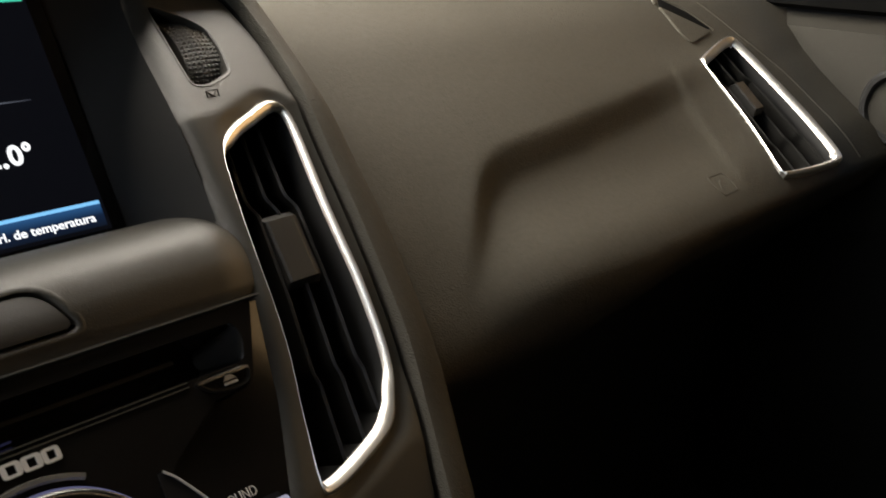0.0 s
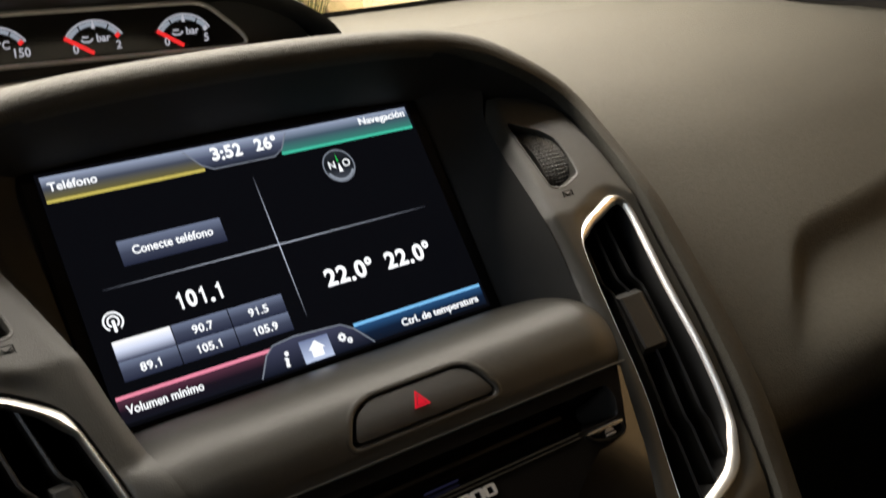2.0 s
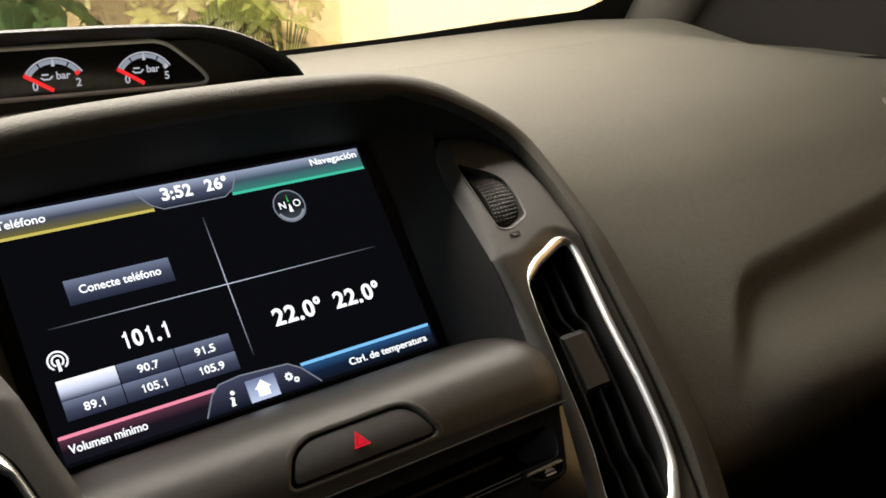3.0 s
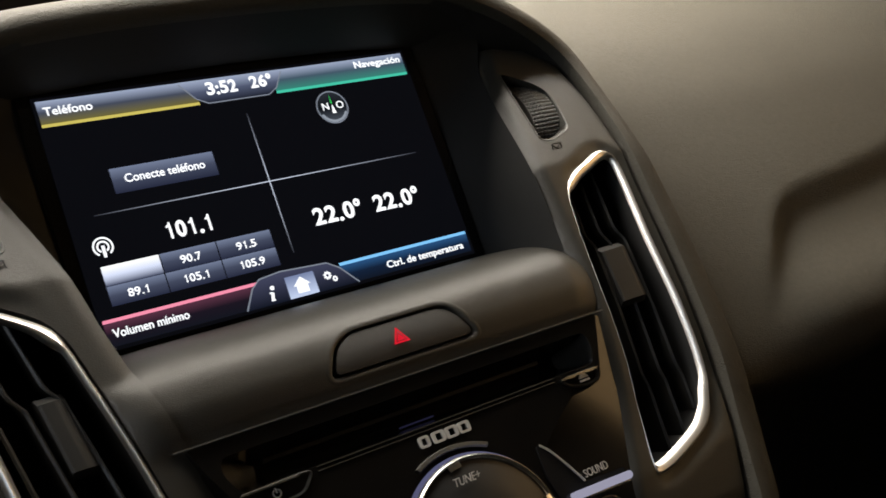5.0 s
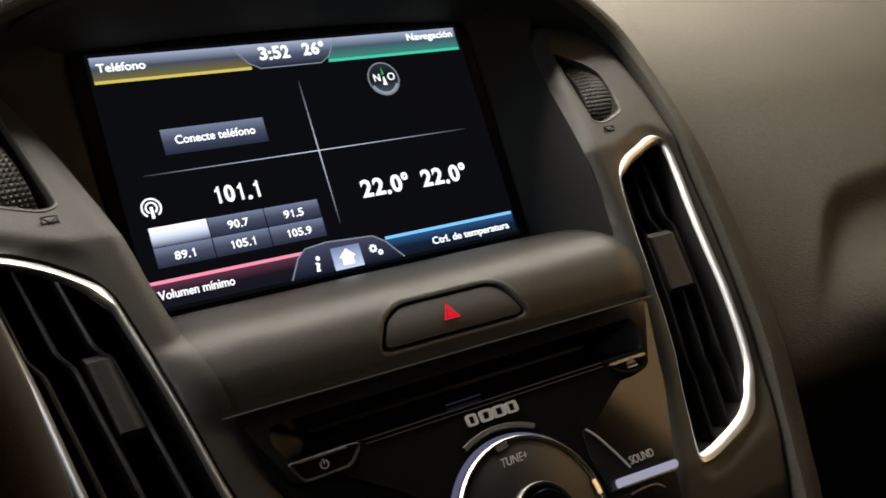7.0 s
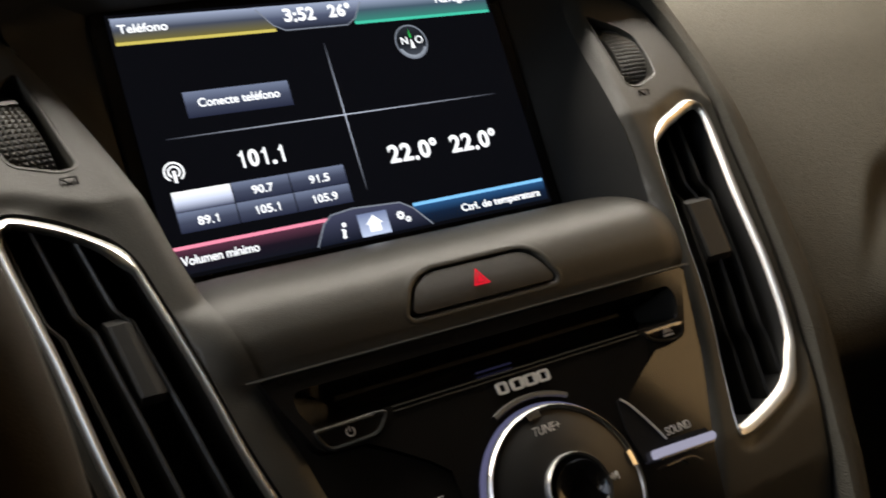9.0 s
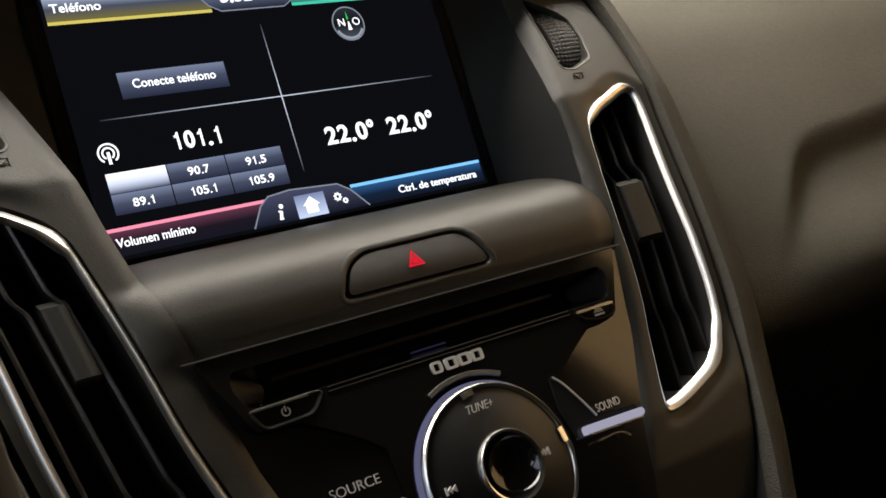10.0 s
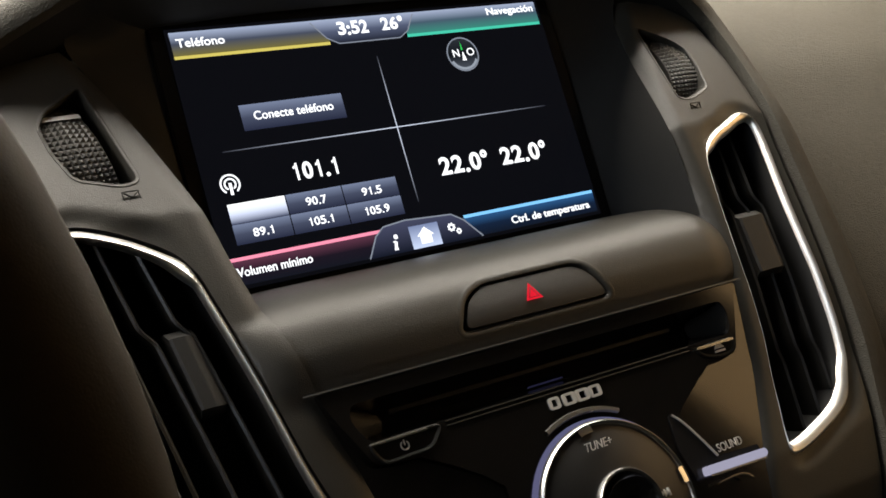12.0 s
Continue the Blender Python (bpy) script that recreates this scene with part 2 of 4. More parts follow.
def words(name, text, u, v, y, height, mat, parent, align="LEFT", width=0.0, bold=0.0, slant=0.0):
    """Lettering with its base line at (u, v), capitals of the given height, squeezed to width where one is given."""
    cu = bpy.data.curves.new(name, "FONT")
    cu.body, cu.size, cu.align_x, cu.extrude, cu.offset, cu.shear = text, height / 0.72, align, 0.0001, bold, slant
    ob = bpy.data.objects.new(name, cu)
    me = bpy.data.meshes.new_from_object(ob)
    me.name = name
    bpy.data.objects.remove(ob)
    xs = [p.co.x for p in me.vertices]
    k = width / (max(xs) - min(xs)) if width else 1.0
    x0 = {"LEFT": min(xs), "CENTER": (min(xs) + max(xs)) / 2, "RIGHT": max(xs)}[align]
    me.transform(Matrix(((k, 0, 0, u - k * x0), (0, 0, -1, y), (0, 1, 0, v), (0, 0, 0, 1))))
    me.materials.clear()
    me.materials.append(mat)
    out = new(name, me)
    out.parent = parent
    return out


ONE = [(0.30, 0.0), (0.46, 0.0), (0.46, 1.0), (0.34, 1.0), (0.29, 0.87), (0.14, 0.80), (0.14, 0.68), (0.30, 0.71)]


def digits(name, text, u, v, y, height, mat, parent, width, bold=0.0):
    """Figures of one width each, with a plain upright one, between u and u + width."""
    adv = {".": 0.28, ":": 0.30, "\u00b0": 0.36}
    total = sum(adv.get(ch, 0.58) for ch in text)
    k, at = width / total, 0.0
    bm = bmesh.new()
    for ch in text:
        w = adv.get(ch, 0.58) * k
        if ch == "1":
            lo = [bm.verts.new((u + at + w * (0.10 + 1.25 * px), y, v + pz * height)) for px, pz in ONE]
            hi = [bm.verts.new((c.co.x, y - 0.0001, c.co.z)) for c in lo]
            bm.faces.new(hi)
            for i in range(len(lo)):
                bm.faces.new((lo[i], lo[i - 1], hi[i - 1], hi[i]))
        else:
            cu = bpy.data.curves.new("figure", "FONT")
            cu.body, cu.size, cu.extrude, cu.offset = ch, height / 0.72, 0.0001, bold
            ob = bpy.data.objects.new("figure", cu)
            me = bpy.data.meshes.new_from_object(ob)
            bpy.data.objects.remove(ob)
            xs, zs = [q.co.x for q in me.vertices], [q.co.y for q in me.vertices]
            wide = max(xs) - min(xs)
            f = w * (0.88 if wide > 0.3 * height else 0.5) / wide
            f = f if ch not in ".:" else 1.0
            fz = height / (max(zs) - min(zs)) if ch.isdigit() else 1.0
            z0 = min(zs) if ch.isdigit() else 0.0
            me.transform(Matrix(((f, 0, 0, u + at + (w - f * wide) / 2 - f * min(xs)), (0, 0, -1, y), (0, fz, 0, v - fz * z0), (0, 0, 0, 1))))
            bm.from_mesh(me)
            bpy.data.meshes.remove(me)
        at += w
    return part(name, bm, mat, parent)


# ---------------------------------------------------------------- frames of reference
Z0 = 0.95                                   # height of the display's centre over the ground
LEAN = 30                                   # the centre stack leans back by this
STACK = pose(0, 0, Z0, -LEAN)               # u right, y into the stack, v up along it
PANEL_LEAN = 8.5
PANEL = STACK @ pose(0, -0.066, -0.101, -PANEL_LEAN)
fin_depth = curve_of([-0.3, -0.25, -0.21, -0.188, -0.168, -0.14, -0.1277, -0.104, -0.03, 0.022, 0.08], [0.050, 0.0650, 0.0728, 0.0742, 0.0725, 0.0672, 0.0655, 0.0612, 0.0435, 0.0170, -0.008])

# ---------------------------------------------------------------- the cabin


def cabin():
    car = thing("cabin_shell", pose(0, 0, 0), "dark car cabin with black headliner and grey trim", "car interior", kind="structure")
    part("headliner", block(-0.78, 0.78, -2.2, 0.10, 1.52, 1.56, 0.01), HEADLINER, car, "dark grey cloth headliner")
    part("floor_pan", block(-0.80, 0.80, -2.2, 0.70, 0.24, 0.28), CARPET, car, "black carpeted floor")
    part("bulkhead", block(-0.80, 0.80, 0.52, 0.56, 0.28, 0.99), CARPET, car)
    part("rear_panel", block(-0.80, 0.80, -2.24, -2.2, 0.24, 1.56), CARPET, car)
    for s in (-1, 1):
        part("sill_panel", block(*sorted((s * 0.76, s * 0.80)), -2.2, 0.56, 0.28, 0.94), CARPET, car)
        # unseen opaque quarters, added to limit side-window light and its reflection in the panel
        part("unseen_light_stop", block(*sorted((s * 0.76, s * 0.80)), -2.2, -0.64 if s > 0 else -0.45, 0.94, 1.56), CARPET, car)
        # windscreen pillar
        rows = []
        for y, z in ((0.44, 0.98), (0.36, 1.06), (0.24, 1.20), (0.10, 1.36), (-0.02, 1.54)):
            x = s * (0.732 - 0.10 * (z - 0.98) / 0.56)
            rows.append([(x + s * a, y + b, z) for a, b in ((-0.035, 0.0), (-0.02, 0.05), (0.05, 0.06), (0.06, -0.03), (0.03, -0.06), (-0.02, -0.05))])
        part("windscreen_pillar", grid(rows, closed=True), PILLAR, car, "grey plastic pillar trim", smooth=60)
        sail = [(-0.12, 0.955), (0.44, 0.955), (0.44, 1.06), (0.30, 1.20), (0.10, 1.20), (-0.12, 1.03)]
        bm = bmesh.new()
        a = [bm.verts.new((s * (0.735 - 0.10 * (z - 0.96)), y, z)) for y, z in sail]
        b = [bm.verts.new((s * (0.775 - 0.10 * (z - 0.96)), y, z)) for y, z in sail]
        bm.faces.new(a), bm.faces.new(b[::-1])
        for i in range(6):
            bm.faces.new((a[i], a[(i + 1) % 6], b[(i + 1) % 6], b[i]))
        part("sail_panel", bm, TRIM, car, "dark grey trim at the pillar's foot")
    rows = []
    for y in np.linspace(-0.75, 0.16, 24):
        x = 0.585 + 0.10 * step(y, -0.16, 0.16)
        rows.append([(x + 0.045, y, 0.50), (x + 0.010, y, 0.70), (x, y, 0.85), (x + 0.004, y, 0.915), (x + 0.016, y, 0.940), (x + 0.045, y, 0.951), (x + 0.085, y, 0.952), (x + 0.086, y, 0.944), (x + 0.20, y, 0.944)])
    part("door_card", grid(rows), DOORM, car, "grey plastic door trim")
    rows = []
    for y in np.linspace(-0.75, 0.16, 24):
        x = 0.612 + 0.10 * step(y, -0.16, 0.16)
        rows.append([(x + 0.012 * math.cos(a), y, 0.963 + 0.012 * math.sin(a)) for a in np.linspace(0, 5.5, 8)])
    part("window_seal", grid(rows, closed=True), SEAL, car, "black rubber window seal")
    pull = spline([(-0.19, 0.921), (-0.145, 0.919), (-0.128, 0.912), (-0.1215, 0.898), (-0.123, 0.886), (-0.131, 0.877), (-0.16, 0.870), (-0.21, 0.868)], 5)
    rows = []
    for i, q in enumerate(pull):
        t = (pull[min(i + 1, len(pull) - 1)] - pull[max(i - 1, 0)]).normalized()
        rows.append([(0.588 + 0.10 * step(q.x, -0.16, 0.16) + 0.0035 * math.cos(a), q.x - t.y * 0.0032 * math.sin(a), q.y + t.x * 0.0032 * math.sin(a)) for a in np.linspace(0, 5.4, 7)])
    part("door_pull", grid(rows, closed=True), BLACK, car, "black rim of the door pull")
    part("front_header", block(-0.66, 0.66, -0.06, 0.12, 1.50, 1.545, 0.01), HEADLINER, car)
    return car


cabin()


def windscreen():
    rows = []
    for i in range(9):
        t = i / 8
        rows.append([(x, 0.50 - 0.50 * t + 0.05 * (1 - (x / 0.66) ** 2) - 0.05, 1.005 + 0.53 * t) for x in np.linspace(-0.66, 0.66, 13)])
    bm = grid(rows)
    bmesh.ops.solidify(bm, geom=bm.faces[:], thickness=0.005)
    ob = tagged(link("windscreen", bm, GLASS), "clear laminated glass windscreen of the car", "windscreen", kind="structure")
    ob.visible_shadow = False
    return ob


windscreen()


def frit():
    """The black printed border along the foot of the glass, climbing at both corners."""
    rows = []
    for x in np.linspace(-0.70, 0.70, 57):
        rise = 0.10 * (max(abs(x) - 0.63, 0) / 0.07) ** 2
        row = []
        for z in (0.995, 1.012, 1.0305 + 0.006 * step(abs(x), 0.35, 0.65) + rise):
            row.append((x, 0.497 - 0.50 * (z - 1.005) / 0.53 - 0.05 * (x / 0.66) ** 2, z))
        rows.append(row)
    bm = grid(rows)
    bmesh.ops.solidify(bm, geom=bm.faces[:], thickness=0.001)
    return tagged(link("windscreen_border", bm, BLACK), "black printed border at the foot of the windscreen", "trim", kind="structure")


frit()


# ---------------------------------------------------------------- dashboard
# the raised surround that arches over the display and runs down both sides of the stack
HOOD = [(0.0, 0.0660, 0.0375), (0.045, 0.0653, 0.0375), (0.073, 0.0643, 0.0365), (0.097, 0.0628, 0.0345), (0.117, 0.0585, 0.033), (0.1346, 0.0508, 0.0304), (0.1543, 0.0419, 0.0238), (0.1670, 0.0283, 0.0219),
        (0.1668, 0.0025, 0.0325), (0.1610, -0.0291, 0.0470), (0.1560, -0.0590, 0.0549), (0.1510, -0.0907, 0.0623), (0.1438, -0.1311, 0.0707), (0.1358, -0.1601, 0.0749),
        (0.1300, -0.1777, 0.0782), (0.1250, -0.1933, 0.0810), (0.1150, -0.2205, 0.0850), (0.0950, -0.2733, 0.0915)]
hood_u = curve_of([-p[1] for p in HOOD], [p[0] for p in HOOD])
hood_d = curve_of([-p[1] for p in HOOD], [p[2] for p in HOOD])
hood_w = curve_of([-0.08, 0.0, 0.09, 0.16, 0.3], [1.0, 1.0, 1.3, 1.3, 1.0])


# height against depth of the passenger side, from the glovebox up and forward to the windscreen
PROFILE = spline([(0.03, -0.50), (0.01, -0.32), (-0.040, -0.20), (-0.104, -0.140), (-0.139, -0.111), (-0.147, -0.090), (-0.134, -0.069), (-0.095, -0.040),
                  (-0.053, -0.0105), (-0.015, 0.014), (0.035, 0.036), (0.11, 0.056), (0.19, 0.0670), (0.21, 0.0688), (0.32, 0.0735), (0.45, 0.0760), (0.52, 0.068)], 16)


def recess(x, z):
    """Depth of the airbag panel's outline: a slanting step that turns down at its inner end and dies out towards the door."""
    top = -0.0215 - (0.427 - x) * 0.065 - z
    left = (x - (0.2225 + (z + 0.0445) * 1.5)) * 0.85
    k = 0.005
    d = -k * math.log(math.exp(-top / k) + math.exp(-left / k))
    ramp = 0.6 * min(max(d / 0.0106, 0.0), 1.0) + 0.4 * step(d, 0.0, 0.0106)
    return ramp * (1 - step(d, 0.013, 0.085)) * (1 - 0.75 * step(x, 0.38, 0.46))


def dash_side(side, lo, hi, n, panel):
    rows = []
    for i in range(n + 1):
        x = lo + (hi - lo) * i / n
        bay = 0.010 * (1 - step(x, 0.16, 0.31))       # the pad falls back towards the stack
        end = step(x, 0.46, 0.74)
        row = []
        for j, p in enumerate(PROFILE):
            y, z = p
            front = 1 - step(y, -0.02, 0.14)
            yy = y + bay * front
            far = step(y, 0.18, 0.32)                 # the defroster deck stays level almost to the pillar
            zz = z - 0.038 * end * (1 - front * 0.8) * (1 - far) - 0.034 * far * step(x, 0.63, 0.69)
            low = 1 - step(z, -0.106, -0.074)         # the lower edge rises towards the door
            zz += 0.012 * low * step(x, 0.20, 0.36)
            yy += 0.004 * low * step(x, 0.20, 0.36)
            if panel and -0.10 < z < 0.02 and y < 0.0:
                r = recess(x, z) * step(z, -0.082, -0.046)
                r -= 0.20 * step(x - (0.431 + (z + 0.021) * 0.75), -0.004, 0.004) * step(z, -0.075, -0.055) * (1 - step(z, -0.030, -0.008))
                yy, zz = yy + 0.0052 * r, zz - 0.0052 * r
            if not panel:                               # unseen cowl-like rise, added to keep windscreen light off the left wing
                zz += 0.075 * step(x, 0.19, 0.27) * (1 - step(x, 0.52, 0.60)) * step(y, -0.15, -0.06) * (1 - step(y, 0.10, 0.26)) * step(z, -0.05, 0.02)
            q = STACK.inverted() @ Vector((x, yy, zz + Z0))
            w = (q.x - hood_u(-q.z)) / hood_w(-q.z)
            if q.z < 0.07 and w < 0.085:                # tuck the pad under the surround's outer slope
                foot = hood_d(-q.z) - 0.0035 - 0.014 * step(w, 0.013, 0.0)
                low = foot + (-q.y - foot) * step(w, 0.016, 0.085)
                k = 0.004
                soft = k * math.log(math.exp(q.y / k) + math.exp(-low / k))
                q.y = soft + (q.y - soft) * step(w, 0.03, 0.085)
                yy, zz = (STACK @ q).y, (STACK @ q).z - Z0
            row.append((side * x, yy, zz + Z0))
        rows.append(row)
    return grid(rows)


END = pose(0.480, -0.0975, Z0 - 0.0425, -54.5)
END_LOOP = spline([(-0.0125, 0.0390), (-0.0060, 0.0428), (0.0145, 0.0486), (0.0340, 0.0532), (0.0440, 0.0538), (0.0470, 0.0500), (0.0462, 0.0340), (0.0432, 0.0110), (0.0400, -0.0100), (0.0360, -0.0280), (0.0310, -0.0440), (0.0262, -0.0530), (0.0180, -0.0556), (-0.0127, -0.0542), (-0.0395, -0.0515), (-0.0450, -0.0490), (-0.0437, -0.0430), (-0.0360, -0.0260), (-0.0270, -0.0061), (-0.0215, 0.0105), (-0.0165, 0.0270)], 5, closed=True)


def cut_out(bm, m, loop):
    """Take away the faces of a sheet that lie within a loop on the plane of m."""
    inv = m.inverted()
    gone = []
    for f in bm.faces:
        c = inv @ f.calc_center_median()
        if abs(c.y) < 0.03 and inside((c.x, c.z), loop):
            gone.append(f)
    bmesh.ops.delete(bm, geom=gone, context="FACES")
    return bm


dash = thing("dashboard", pose(0, 0, 0), "dark grey grained soft-touch car dashboard", "dashboard")
passenger = part("passenger_pad", cut_out(dash_side(1, 0.150, 0.755, 240, True), END, END_LOOP), PAD, dash, "grained pad with a recessed airbag panel")
part("driver_pad", dash_side(-1, 0.150, 0.755, 60, False), PAD, dash, "pad with an added unseen rise that shades the left wing")


def dash_centre():
    rows = []
    for i in range(25):
        x = -0.155 + 0.31 * i / 24
        rows.append([(x, y, z + Z0) for y, z in ((0.07, 0.03), (0.08, 0.055), (0.10, 0.066), (0.15, 0.070), (0.20, 0.072), (0.32, 0.073), (0.45, 0.068), (0.52, 0.060))])
    return grid(rows)


part("centre_pad", dash_centre(), PAD, dash)

# the raised surround that arches over the display and runs down both sides of the stack
def hood(first, last):
    half = spline(HOOD, 6)
    path = [Vector((-p.x, p.y, p.z)) for p in half[:0:-1]] + half
    k = len(path)
    rows = []
    roll = [(-0.008, -0.036), (-0.0030, -0.018), (0.0, -0.006), (0.0004, -0.0018), (0.0018, 0.0006), (0.0045, 0.0018), (0.0085, 0.0008), (0.0125, -0.0030), (0.0165, -0.0090), (0.0225, -0.0200), (0.031, -0.040), (0.042, -0.075)]
    strip = [(-0.008, -0.036), (-0.0030, -0.018), (0.0, -0.006), (0.0003, -0.0014), (0.0010, 0.0002), (0.0035, 0.0006), (0.0070, -0.0002), (0.0100, -0.0018), (0.0128, -0.0042), (0.0165, -0.0110), (0.024, -0.030), (0.036, -0.065)]
    for i, p in enumerate(path):
        a, b = path[max(i - 1, 0)], path[min(i + 1, k - 1)]
        t = Vector((b.x - a.x, b.y - a.y)).normalized()
        n = Vector((-t.y, t.x))
        f = hood_w(-p.y)
        arm = step(abs(p.x), 0.085, 0.135)            # a round roll over the display, a flat strip down the sides
        row = []
        for (q0, d0), (q1, d1) in zip(roll[first:last], strip[first:last]):
            q, d = q0 + (q1 - q0) * arm, d0 + (d1 - d0) * arm
            row.append((p.x + n.x * q * f, -(p.z + d), p.y + n.y * q * f))
        rows.append(row)
    return grid(rows)


stack = thing("centre_stack", STACK, "dark grey plastic centre stack with arched display hood", "centre console")
part("hood", hood(2, 99), HOODM, stack, "grained arched hood")
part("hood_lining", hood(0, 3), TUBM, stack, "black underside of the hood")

# the side wings, with openings for the air vents and thumb wheels
VENT_EDGE = [(0.1148, -0.0444), (0.1244, -0.0365), (0.1341, -0.0324), (0.1451, -0.0283), (0.1502, -0.0307), (0.1515, -0.0403), (0.1452, -0.0754), (0.1401, -0.1120), (0.1348, -0.1377),
               (0.1288, -0.1496), (0.1209, -0.1591), (0.1033, -0.1660), (0.0880, -0.1695), (0.0847, -0.1655), (0.0899, -0.1455), (0.0975, -0.1189), (0.1039, -0.0864), (0.1098, -0.0595)]
VENT = spline(VENT_EDGE, 4, closed=True)
VENT_LEFT = spline([(0.1124, -0.0518), (0.1172, -0.0440), (0.1250, -0.0376)] + VENT_EDGE[2:-1] + [(0.1098, -0.0610)], 4, closed=True)
WHEEL = rounded([(0.1282, 0.0282), (0.1420, 0.0186), (0.1456, 0.0128), (0.1440, 0.0010), (0.1398, -0.0108), (0.1262, -0.0158), (0.1203, -0.0148)], 0.0028)
WING_IN = [(0.1300, 0.0460), (0.1245, 0.0355), (0.1148, 0.0100), (0.1039, -0.0302), (0.1004, -0.0655), (0.0978, -0.0885), (0.0934, -0.1006), (0.0842, -0.1334), (0.0697, -0.1694), (0.0520, -0.2120), (0.0330, -0.2620)]
WING_IN_LEFT = WING_IN[:3] + [(0.1036, -0.0302), (0.1000, -0.0500), (0.0965, -0.0655), (0.0930, -0.0792), (0.0900, -0.0919), (0.0880, -0.1006), (0.0842, -0.1180), (0.0800, -0.1334)] + WING_IN[8:]
WING_OUT = [(p[0] - 0.0030, p[1] - 0.0018) for p in HOOD[:5:-1]]


SHELF = spline([(-0.004, -0.0545), (0.012, -0.0570), (0.033, -0.0612), (0.049, -0.0672), (0.059, -0.0752), (0.064, -0.0855), (0.0648, -0.0950), (0.0638, -0.1002)], 12)
shelf_depth = curve_of([-p.y for p in SHELF], [p.x for p in SHELF])
VENT_AT = np.array([(p[0], p[1]) for p in spline(VENT_EDGE, 40, closed=True)])


def wing_lift(s):
    def place(u, v):
        x = abs(u)
        near = math.sqrt(((VENT_AT - (x, v)) ** 2).sum(axis=1).min())
        edge = WING_IN if s > 0 else WING_IN_LEFT
        inner = np.interp(-v, [-p[1] for p in edge], [p[0] for p in edge])
        crown = 0.002 - (0.0045 if s > 0 else 0.0020) * (1 - step(x, inner - 0.001, inner + 0.007)) ** 2 - 0.002 * (1 - step(hood_u(-v) - x, 0.0, 0.004)) ** 2
        d = fin_depth(v) + crown - 0.0020 * (1 - step(near, 0.001, 0.0075)) * step(x - inner, 0.010, 0.024)   # a shallow trough round the vent
        if s < 0 and -0.112 < v < -0.058:                # the left wing swells to meet the end of the shelf
            rise = max(shelf_depth(-v) - 0.0006 - d, 0.0) * (1 - step(-v, 0.100, 0.112))
            d += rise * (1 - step(x - inner, 0.002, 0.018))
        return (x, -d, v)
    return place


for s in (1, -1):
    outline = [tuple(p) for p in spline(WING_IN if s > 0 else WING_IN_LEFT, 4) + spline(WING_OUT, 4)]
    bm = sheet(outline, [[tuple(p) for p in (VENT if s > 0 else VENT_LEFT)], [tuple(p) for p in WHEEL]], wing_lift(s), 0.0018, back=0.022)
    if s < 0:
        for v in bm.verts:
            v.co.x = -v.co.x
    part("wing", bm, FASCIA, stack, "satin grey side wing", smooth=50)


# the recess round the display, under the hood
def tub():
    out = spline([(0.1000, -0.070, 0.050), (0.1040, -0.030, 0.043), (0.1148, 0.010, 0.021), (0.1225, 0.034, 0.009), (0.1275, 0.050, 0.010), (0.1120, 0.0590, 0.028), (0.088, 0.0643, 0.033), (0.045, 0.0672, 0.0350), (0, 0.0680, 0.0350)], 6)
    low = spline([(0.0945, -0.0570, -0.001), (0.0945, -0.030, -0.002), (0.0945, 0.0, -0.002), (0.0945, 0.028, -0.002), (0.0945, 0.048, -0.002), (0.090, 0.0585, -0.002), (0.070, 0.0595, -0.002), (0.036, 0.0595, -0.002), (0, 0.0595, -0.002)], 6)
    out = out + [Vector((-p.x, p.y, p.z)) for p in out[-2::-1]]
    low = low + [Vector((-p.x, p.y, p.z)) for p in low[-2::-1]]
    rows = []
    for k in range(9):
        t = k / 8
        row = []
        for a, b in zip(out, low):
            q = a.lerp(b, t)
            q.z = a.z + (b.z - a.z) * (t ** 0.75)
            row.append((q.x, -q.z, q.y))
        rows.append(row)
    return grid(rows)


part("display_recess", tub(), TUBM, stack, "black recess round the display")
part("recess_step", grid([[(0.088 * math.sin(radians(a)) * 1.1, -0.017 - q, 0.0655 - 0.004 * (a / 60) ** 2 - q * 0.2) for a in range(-60, 61, 6)] for q in (0.0, 0.0015)]), BLACK, stack)

# the rolled shelf under the display
def shelf():
    rows = []
    for i in range(161):
        t = -1 + i / 80
        row = []
        for j, p in enumerate(SHELF):
            k = j / (len(SHELF) - 1)
            w = (0.1068 - 0.0110 * k ** 1.6) if t > 0 else (0.1068 - 0.0155 * k ** 1.3)
            e = max(t - 0.84, 0) / 0.16 if t > 0 else max(-t - 0.68, 0) / 0.32 * 0.80   # both ends roll back under the wings
            row.append((w * t, -(p.x - 0.0085 * e * e * (1 - 0.55 * k)), p.y - 0.0035 * e * e * (1 - k)))
        row.append((w * t, -0.055, -0.1012))
        rows.append(row)
    rows = [[(x, y + 0.03, z) for x, y, z in rows[0]]] + rows + [[(x, y + 0.03, z) for x, y, z in rows[-1]]]
    bm = grid(rows)
    gone = [f for f in bm.faces if f.calc_center_median().y < -0.045 and inside((f.calc_center_median().x / 1.035, (f.calc_center_median().z + 0.0862) / 1.08 - 0.0862), KEY)]
    bmesh.ops.delete(bm, geom=gone, context="FACES")
    return bm


KEY = [tuple(p) for p in rounded([(-0.0328, -0.0938), (-0.0270, -0.0822), (-0.0186, -0.0776), (0.0226, -0.0776), (0.0280, -0.0814), (0.0333, -0.0938)], 0.004)]
part("shelf", shelf(), FASCIA, stack, "rolled satin grey shelf")


# ---------------------------------------------------------------- hazard switch
def on_shelf(lift):
    return lambda u, v: (u, -(shelf_depth(-v) + lift), v)


